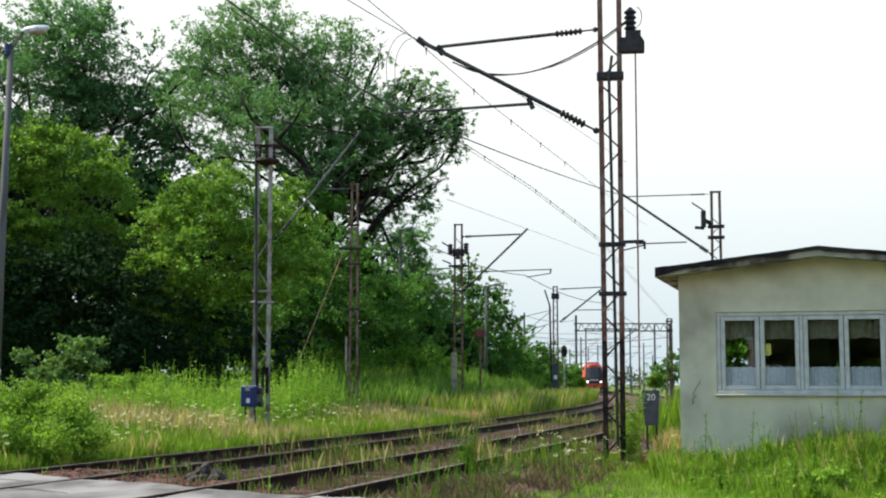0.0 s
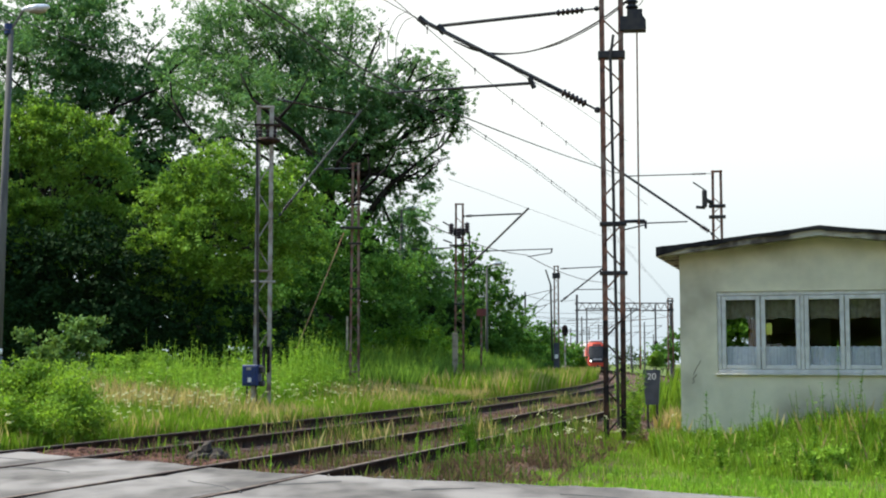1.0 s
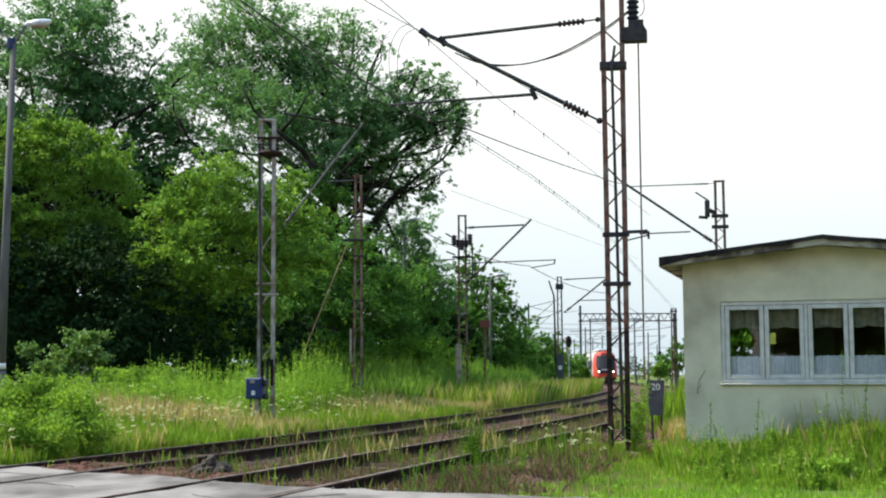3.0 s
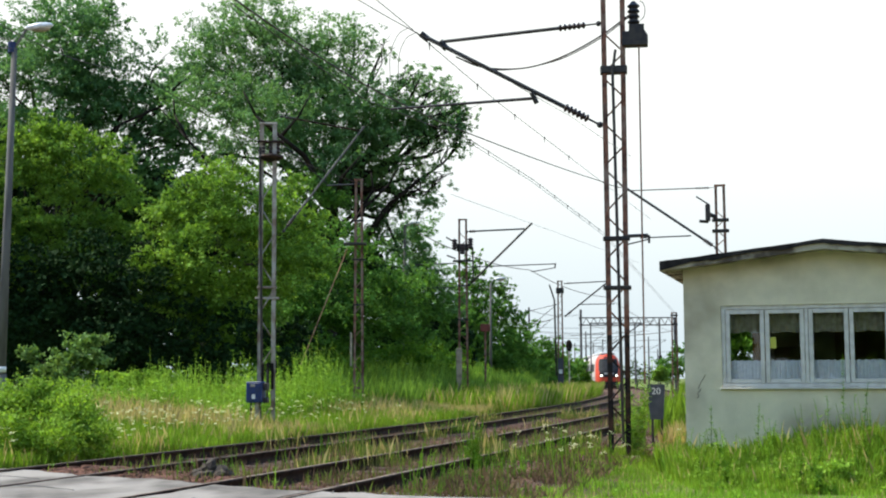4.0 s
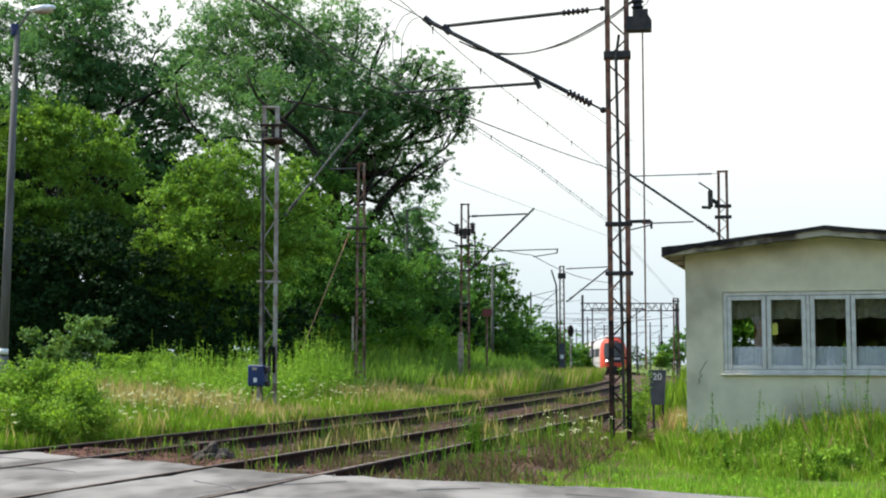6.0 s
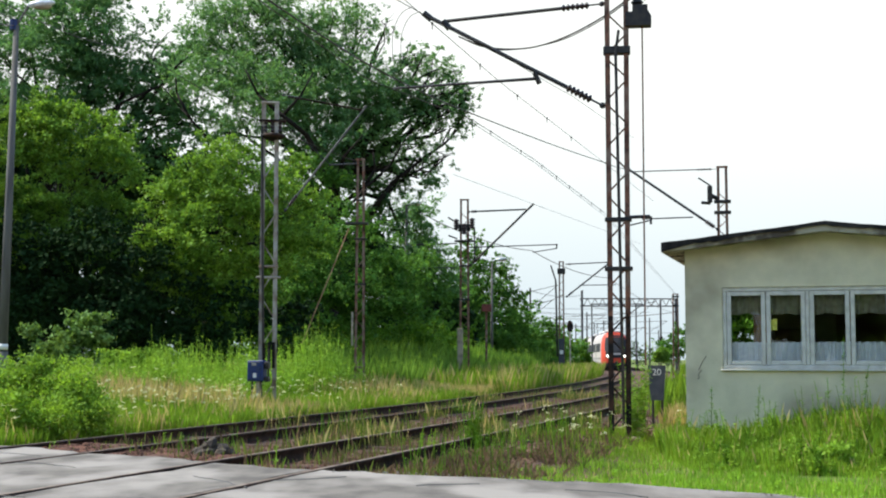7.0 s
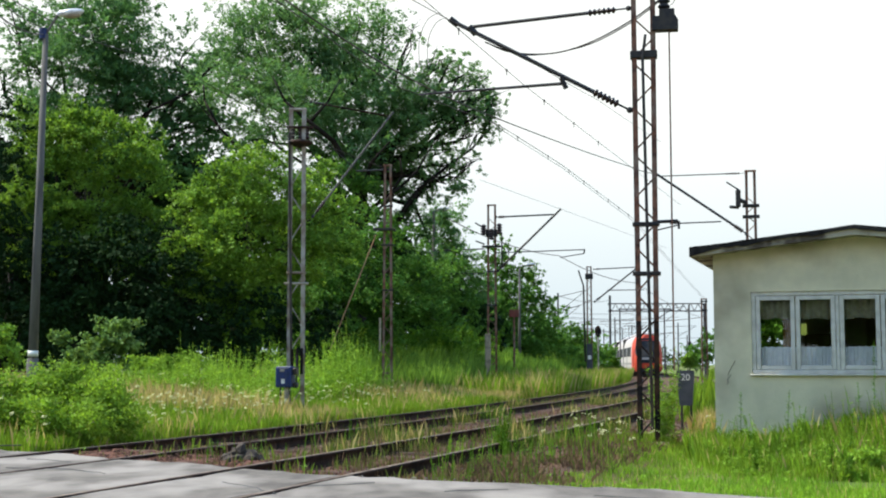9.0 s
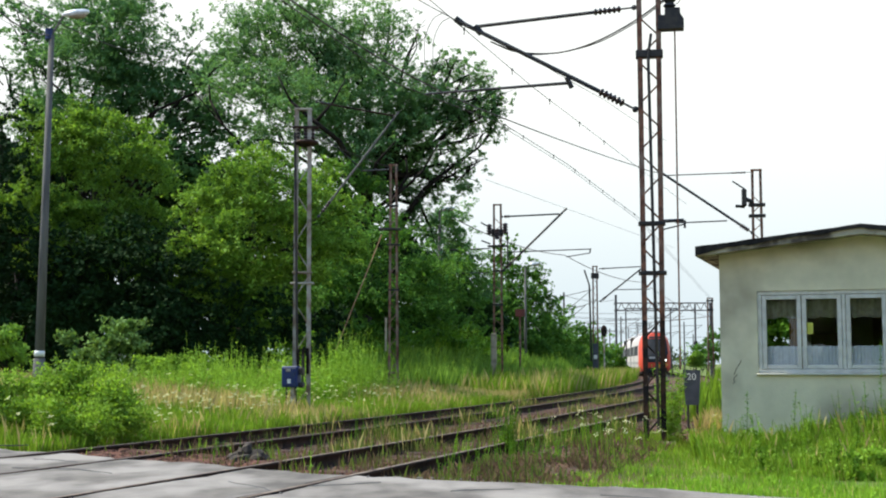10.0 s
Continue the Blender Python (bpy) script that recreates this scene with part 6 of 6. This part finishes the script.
blades(5000, lawn, 0.10, 0.004, 60, "grass_dry", "lawn_straw", "thin straw among the short grass")
blades(900, hut_weeds, 0.6, 0.005, 65, "grass_dry", "tall_grass", "dry seeding grass against the hut wall")
weeds(40, hut_weeds, 1.25, 0.075, 66, "leaf_scrub", "wall_weeds", "tall dark weeds rising to the sill", per=110)
weeds(500, lawn, 0.10, 0.07, 59, "grass_lush", "lawn_weeds", "low broad-leaved weeds in the grass", per=14)
tree("burdock_clump", (5.369, 17, -0.246), (5.371, 17, -0.197), [(5.37, 17, -0.1, 0.19), (5.62, 17.2, -0.16, 0.16), (5.1, 16.8, -0.16, 0.13)], "leaf_bush", 0.09, 260, 27, "low leafy green clump in the grass", "plant", r=0.02, clump=0.12, limbs=False)


def mast_foot(rng, n):
    x, y = rng.normal(3.75, 0.45, n), rng.normal(22.4, 0.8, n)
    return keep(x, y, 0.6 + 0.6 * rng.random(n), lambda a, b: side(a, b) > 1.5)


def mast_right(rng, n):
    return rng.normal(3.87, 0.08, n), rng.normal(22.6, 0.4, n), 0.6 + 0.6 * rng.random(n)


def behind_hut(rng, n):
    x = rng.uniform(2.6, 6.5, n)
    y = 23.3 + 11 * rng.random(n)
    return keep(x, y, 0.7 + 0.4 * rng.random(n), lambda a, b: side(a, b) > 2.7 and not (a > 3.95 + (b - 20) * 0.331))


blades(2500, mast_foot, 0.13, 0.008, 55, "grass", "mast_grass", "grass round the mast foot")
weeds(22, mast_right, 1.4, 0.13, 56, "leaf_maple", "mast_weeds", "tall bright weeds climbing beside the mast", per=46)
blades(22000, behind_hut, 0.5, 0.008, 57, "grass_dry", "dry_grass", "tall straw-coloured grass beside the hut")
blades(9000, behind_hut, 0.45, 0.012, 58, "grass", "meadow_grass", "green grass beside the hut")


# wild flowers: flat white heads on thin stems
def flowers(n, place, height, seed, mat, name, label, r=0.045):
    rng = np.random.default_rng(seed)
    x, y, f = place(rng, n)
    verts, faces, stems = [], [], []
    for a, b, k in zip(x, y, f):
        h = height * k * rng.uniform(0.8, 1.25)
        z = ground_z(a, b)
        tx, ty = a + rng.normal() * 0.06, b + rng.normal() * 0.06
        stems += [(a - 0.004, b, z), (a + 0.004, b, z), (tx + 0.003, ty, z + h), (tx - 0.003, ty, z + h)]
        for _ in range(7):
            cx, cy, cz, q = tx + rng.normal() * r * 0.7, ty + rng.normal() * r * 0.7, z + h + rng.normal() * 0.012, r * rng.uniform(0.35, 0.6)
            i = len(verts)
            verts += [(cx - q, cy, cz - q * 0.4), (cx, cy - q, cz + 0.01), (cx + q, cy, cz + q * 0.5), (cx, cy + q, cz + 0.006)]
            faces.append((i, i + 1, i + 2, i + 3))
    tagged(raw("flower_stems", stems, np.arange(len(stems)).reshape(-1, 4), "grass"), "thin green stems of wild flowers", "wild flowers", kind="stuff")
    return tagged(raw(name, verts, faces, mat), label, "wild flowers", kind="stuff")


flowers(480, lambda g, n: meadow(g, n, -1, 0, 14), 0.75, 61, "petal", "wild_flowers", "white umbel flowers in the meadow", r=0.044)
def track_verge(g, n):
    y, s = 19 + 17 * g.random(n), -5.3 - 3.4 * g.random(n)
    p = [rail_frame(b, a)[0] for a, b in zip(s, y)]
    return keep(np.array([q.x for q in p]), np.array([q.y for q in p]), 0.6 + 0.5 * g.random(n), lambda a, b: road_edge(a, b) > 0.6)


flowers(170, track_verge, 0.62, 67, "petal", "wild_flowers", "white umbel flowers along the farther track", r=0.034)
flowers(70, lambda g, n: meadow(g, n, 0.1, 3, 12), 0.6, 62, "petal_yellow", "wild_flowers", "small yellow meadow flowers", r=0.03)
flowers(24, lambda g, n: keep(g.normal(2.1, 0.35, n), g.normal(18.2, 1.3, n), np.ones(n), lambda a, b: side(a, b) > 1.35), 0.5, 63, "petal", "wild_flowers", "white umbel flowers beside the nearer rail", r=0.028)
flowers(12, lambda g, n: behind_hut(g, n), 0.5, 64, "petal", "wild_flowers", "white flowers beside the hut")


# unseen trees added behind the viewer to keep bright sky out of the panes
tree("unseen_tree_row", (4, -34, 0), (4, -34, 3),
     [(-26 + 6.5 * i, -34 + 2.5 * math.sin(i * 2.1), 3.2 + 3.6 * j + 0.8 * math.sin(i * 1.7), 4.3) for i in range(13) for j in range(3)],
     "leaf_bush", 1.7, 1.0, 18, "row of green trees added out of view behind the viewer", r=0.3, limbs=False)


# reddish bank between the rails at the road's edge
def bank():
    verts, faces = [], []
    n = 60
    for i in range(n + 1):
        s = -4.2 + 4.2 * i / n
        for j in range(9):
            a = FAR_EDGE[0] + FAR_EDGE[1] * s - 0.05 + 0.36 * j
            c = Vector((centre(10.8), 10.8, 0)) + Vector((0.9496, -0.3134, 0)) * s + Vector((0.3134, 0.9496, 0)) * a
            z = -0.06 - 0.18 * smooth(j, 3.5, 8) - 0.10 * smooth(s, -1.2, -0.4) + 0.05 * noise.noise(Vector((s * 2.3, j * 0.5, 2)))
            z += 0.03 * noise.noise(Vector((s * 9, j * 1.7, 6)))
            verts.append((c.x, c.y, z))
    for i in range(n):
        for j in range(8):
            k = i * 9 + j
            faces.append((k, k + 1, k + 10, k + 9))
    tagged(raw("soil_bank", verts, faces, "red_soil"), "rust-red dirt along the edge of the asphalt", "dirt", kind="structure")


bank()


def bank_top(rng, n):
    s = -4.1 + 3.9 * rng.random(n)
    a = 0.15 + 2.7 * rng.random(n)
    x = centre(10.8) + 0.9496 * s + 0.3134 * (FAR_EDGE[0] + FAR_EDGE[1] * s + a)
    y = 10.8 - 0.3134 * s + 0.9496 * (FAR_EDGE[0] + FAR_EDGE[1] * s + a)
    k = patchy(x, y, 1.1, 31.0) + rng.normal(size=n) * 0.1 > 0.08
    return x[k], y[k], 0.8 + 0.8 * rng.random(k.sum())


blades(700, bank_top, 0.15, 0.006, 81, "grass", "bank_grass", "tufts of green grass on the reddish dirt")
blades(600, bank_top, 0.16, 0.005, 82, "dead_grass", "bank_grass", "withered stalks on the reddish dirt")
weeds(26, bank_top, 0.22, 0.06, 83, "leaf_maple", "bank_weeds", "yellow-green weeds on the reddish dirt", per=18)


def bank_stones():
    rng = np.random.default_rng(84)
    n = 1500
    s, a = -4.15 + 4.1 * rng.random(n), 0.05 + 2.6 * rng.random(n)
    verts, faces = [], []
    tet = np.array([(1, 1, 1), (-1, -1, 1), (-1, 1, -1), (1, -1, -1)]) * 0.6
    for i in range(n):
        edge = FAR_EDGE[0] + FAR_EDGE[1] * s[i] + a[i]
        j = (a[i] + 0.05) / 0.36
        z = -0.06 - 0.18 * smooth(j, 3.5, 8) - 0.10 * smooth(s[i], -1.2, -0.4)
        r = rng.uniform(0.012, 0.05)
        q = tet * r * rng.uniform(0.6, 1.3, (4, 3)) + (centre(10.8) + 0.9496 * s[i] + 0.3134 * edge, 10.8 - 0.3134 * s[i] + 0.9496 * edge, z)
        b = len(verts)
        verts += list(q)
        faces += [(b, b + 1, b + 2), (b, b + 3, b + 1), (b, b + 2, b + 3), (b + 1, b + 3, b + 2)]
    tagged(raw("ballast", verts, faces, "ballast"), "loose stones on the reddish dirt", "ballast", kind="stuff")


bank_stones()


def edge_gravel():
    rng = np.random.default_rng(85)
    n = 500
    s, a = rng.uniform(0.9, 9.0, n), rng.normal(0.04, 0.12, n)
    verts, faces = [], []
    tet = np.array([(1, 1, 1), (-1, -1, 1), (-1, 1, -1), (1, -1, -1)]) * 0.6
    for i in range(n):
        edge = edge_at(s[i]) + a[i]
        x, y = centre(10.8) + 0.9496 * s[i] + 0.3134 * edge, 10.8 - 0.3134 * s[i] + 0.9496 * edge
        z = max(ground_z(x, y), -0.012 - 0.16 * smooth(s[i], 2.0, 9.0) if a[i] < 0 else -1)
        r = rng.uniform(0.006, 0.015)
        q = tet * r * rng.uniform(0.6, 1.3, (4, 3)) + (x, y, z + 0.3 * r)
        b = len(verts)
        verts += list(q)
        faces += [(b, b + 1, b + 2), (b, b + 3, b + 1), (b, b + 2, b + 3), (b + 1, b + 3, b + 2)]
    tagged(raw("edge_gravel", verts, faces, "asphalt"), "grey crumbs of gravel along the asphalt edge", "gravel", kind="stuff")


edge_gravel()


# dirt heap at the road's edge between the tracks
def heap():
    rng = np.random.default_rng(71)
    root = thing("dirt_heap", (-2.382, 16.4, -0.114), 0, "dark heap of clods and old ballast at the crossing", "dirt heap")
    for i in range(70):
        bm = bmesh.new()
        bmesh.ops.create_icosphere(bm, subdivisions=1, radius=1.0)
        for v in bm.verts:
            v.co *= rng.uniform(0.75, 1.25)
        r = rng.uniform(0.05, 0.11)
        x, y = rng.normal() * 0.2, rng.normal() * 0.16
        z = max(0.0, 0.30 - 0.9 * (x * x + y * y) ** 0.5) * rng.random() - 0.03
        bm.transform(pose(x, y, z, rng.uniform(0, 360), rng.uniform(0, 360)) @ Matrix.Diagonal((r, r * 0.8, r * 0.7, 1)))
        part("clod", bm, "clod", root)


heap()


# ---- the train ----
def train():
    """Runs towards -y; the nose stands at y = 0."""
    root = thing("passenger_train", (0, 0, 0), 0, "orange-red and white electric multiple unit with lit headlights", "train")
    length, shoulder = 58.0, 3.0
    levels = [0.38, 0.6, 1.0, 1.5, 1.9, 2.3, 2.7, 3.1, 3.45, 3.7, 3.88, 3.98]
    widths = [1.30, 1.40, 1.43, 1.43, 1.43, 1.42, 1.40, 1.34, 1.24, 1.08, 0.84, 0.5]

    def half(z):
        return float(np.interp(z, levels, widths))

    def face(u, z, proud=0.0):
        """A point of the raked, rounded nose."""
        back = 0.06 * max(0.0, 1.0 - z) + 0.02 * max(0.0, z - 1.0) + 0.56 * max(0.0, z - 1.75)
        return (u * half(z), back + 0.2 * u * u + 0.85 * u ** 6 - proud, z)

    def patch(name, us, zs, proud, mat, parent, label=""):
        k = len(us)
        verts = [face(u, z, proud) for z in zs for u in us]
        faces = [(r * k + c, r * k + c + 1, (r + 1) * k + c + 1, (r + 1) * k + c) for r in range(len(zs) - 1) for c in range(k - 1)]
        return raw(name, verts, faces, mat, parent, label)

    def shell(name, rows, mat, label=""):
        """Skin between outlines that all have the same number of points."""
        k = len(rows[0])
        verts = [q for r in rows for q in r]
        faces = [(r * k + c, r * k + c + 1, (r + 1) * k + c + 1, (r + 1) * k + c) for r in range(len(rows) - 1) for c in range(k - 1)]
        return raw(name, verts, faces, mat, root, label)

    def ring(y):
        return [(-half(z), y, z) for z in levels] + [(half(z), y, z) for z in levels[::-1]]

    us = [-1 + i / 8 for i in range(17)]
    first = [face(-1, z) for z in levels] + [face(1, z) for z in levels[::-1]]
    cab = shell("cab", [first, [tuple(0.5 * (a[i] + b[i]) for i in range(3)) for a, b in zip(first, ring(shoulder))], ring(shoulder)], "train_red", "orange-red cab")
    patch("cab_front", us, levels, 0.0, "train_red", cab)
    patch("windscreen", [-0.82 + 1.64 * i / 10 for i in range(11)], [1.95, 2.3, 2.7, 3.1, 3.4], 0.03, "train_dark", cab, "large dark windscreen")
    patch("front_mask", [-0.76 + 1.52 * i / 8 for i in range(9)], [1.22, 1.5, 1.7, 1.95], 0.035, "train_dark", cab, "black panel under the windscreen")
    patch("number_panel", [-0.4, -0.2, 0.0, 0.2, 0.4], [1.55, 1.75], 0.045, "train_white", cab, "pale number panel")
    patch("destination_display", [-0.45, -0.2, 0.0, 0.2, 0.45], [3.46, 3.62], 0.035, "train_dark", cab)
    patch("bumper", [-0.95 + 1.9 * i / 8 for i in range(9)], [0.36, 0.55, 0.72], 0.06, "train_dark", cab, "dark bumper skirt")
    for sx in (-1, 1):
        at = Vector(face(sx * 0.62, 1.42, 0.03))
        part("headlight_housing", tube(bmesh.new(), at + Vector((0, 0.08, 0)), at + Vector((0, -0.02, 0)), 0.19, n=16), "train_dark", cab)
        bm = bmesh.new()
        bmesh.ops.create_uvsphere(bm, u_segments=12, v_segments=8, radius=0.12, matrix=Matrix.Translation(at))
        part("headlight", bm, lamp_glow, cab, "lit white headlight")
        part("wiper", tube(bmesh.new(), face(sx * 0.2, 1.96, 0.05), face(sx * 0.45, 2.6, 0.05), 0.012, n=5), "train_under", cab)
    shell("body", [ring(shoulder + 0.004), ring(length)], "train_white", "white body side")
    part("roof_fairing", box(bmesh.new(), (0, 2.5, 4.06), (1.75, 2.2, 0.36), bevel=0.14), "train_roof", root, "white roof fairing")
    for y in (9, 15, 26, 33, 44, 51):
        part("roof_unit", box(bmesh.new(), (0, y, 4.06), (1.6, 3.4, 0.34), bevel=0.1), "train_roof", root)
    for sx in (-1, 1):
        for i in range(6):
            y = 8.0 + 8.6 * i
            part("side_window", box(bmesh.new(), (sx * 1.405, y, 2.35), (0.05, 7.4, 0.95), pose(0, 0, 0, 0, -sx * 3, 0), bevel=0.02), "train_dark", root)
            part("side_door", box(bmesh.new(), (sx * 1.432, y + 4.15, 1.75), (0.03, 1.25, 2.2), bevel=0.02), "train_door", root, "grey sliding door")
        part("side_stripe", box(bmesh.new(), (sx * 1.432, length / 2 + 1.5, 1.16), (0.02, length - 3.2, 0.2)), "train_door", root, "grey stripe")
    for y in (19.5, 38.5):
        part("gangway_bellows", box(bmesh.new(), (0, y, 2.15), (2.885, 0.7, 3.4), bevel=0.1), "train_under", root, "dark gangway bellows")
    part("underframe", box(bmesh.new(), (0, length / 2 + 0.6, 0.52), (2.5, length - 2, 0.5)), "train_under", root)
    part("coupler", tube(bmesh.new(), (0, -0.7, 0.75), (0, 0.1, 0.75), 0.15), "train_under", root)
    for y in (3.5, 6.0, 19, 21.5, 36, 38.5, 52, 54.5):
        bm = bmesh.new()
        for x in (-0.75, 0.75):
            tube(bm, (x - 0.06, y, 0.43), (x + 0.06, y, 0.43), 0.42, n=20)
        tube(bm, (-0.7, y, 0.43), (0.7, y, 0.43), 0.08)
        part("wheelset", bm, "train_under", root)
    bm = bmesh.new()
    for a, b in (((-0.7, 21, 4.0), (-0.7, 22.2, 4.9)), ((0.7, 21, 4.0), (0.7, 22.2, 4.9)), ((-0.7, 22.2, 4.9), (-0.7, 21.2, 5.4)), ((0.7, 22.2, 4.9), (0.7, 21.2, 5.4)), ((-0.9, 21.2, 5.4), (0.9, 21.2, 5.4))):
        tube(bm, a, b, 0.035, n=6)
    part("pantograph", bm, "black_iron", root)
    return root


the_train = train()


def motions():
    rows = []
    for i in range(11):
        t = i
        y = 180.0 - 5.8 * t
        c, h = rail_frame(y, -GAP)
        ahead, _ = rail_frame(y + 56, -GAP - 0.7)
        way = math.degrees(math.atan2(ahead.x - c.x, ahead.y - c.y))
        rows.append((float(t), pose(c.x, c.y, 0.0, 0, 0, -way)))
    walk(the_train, rows)


motions()
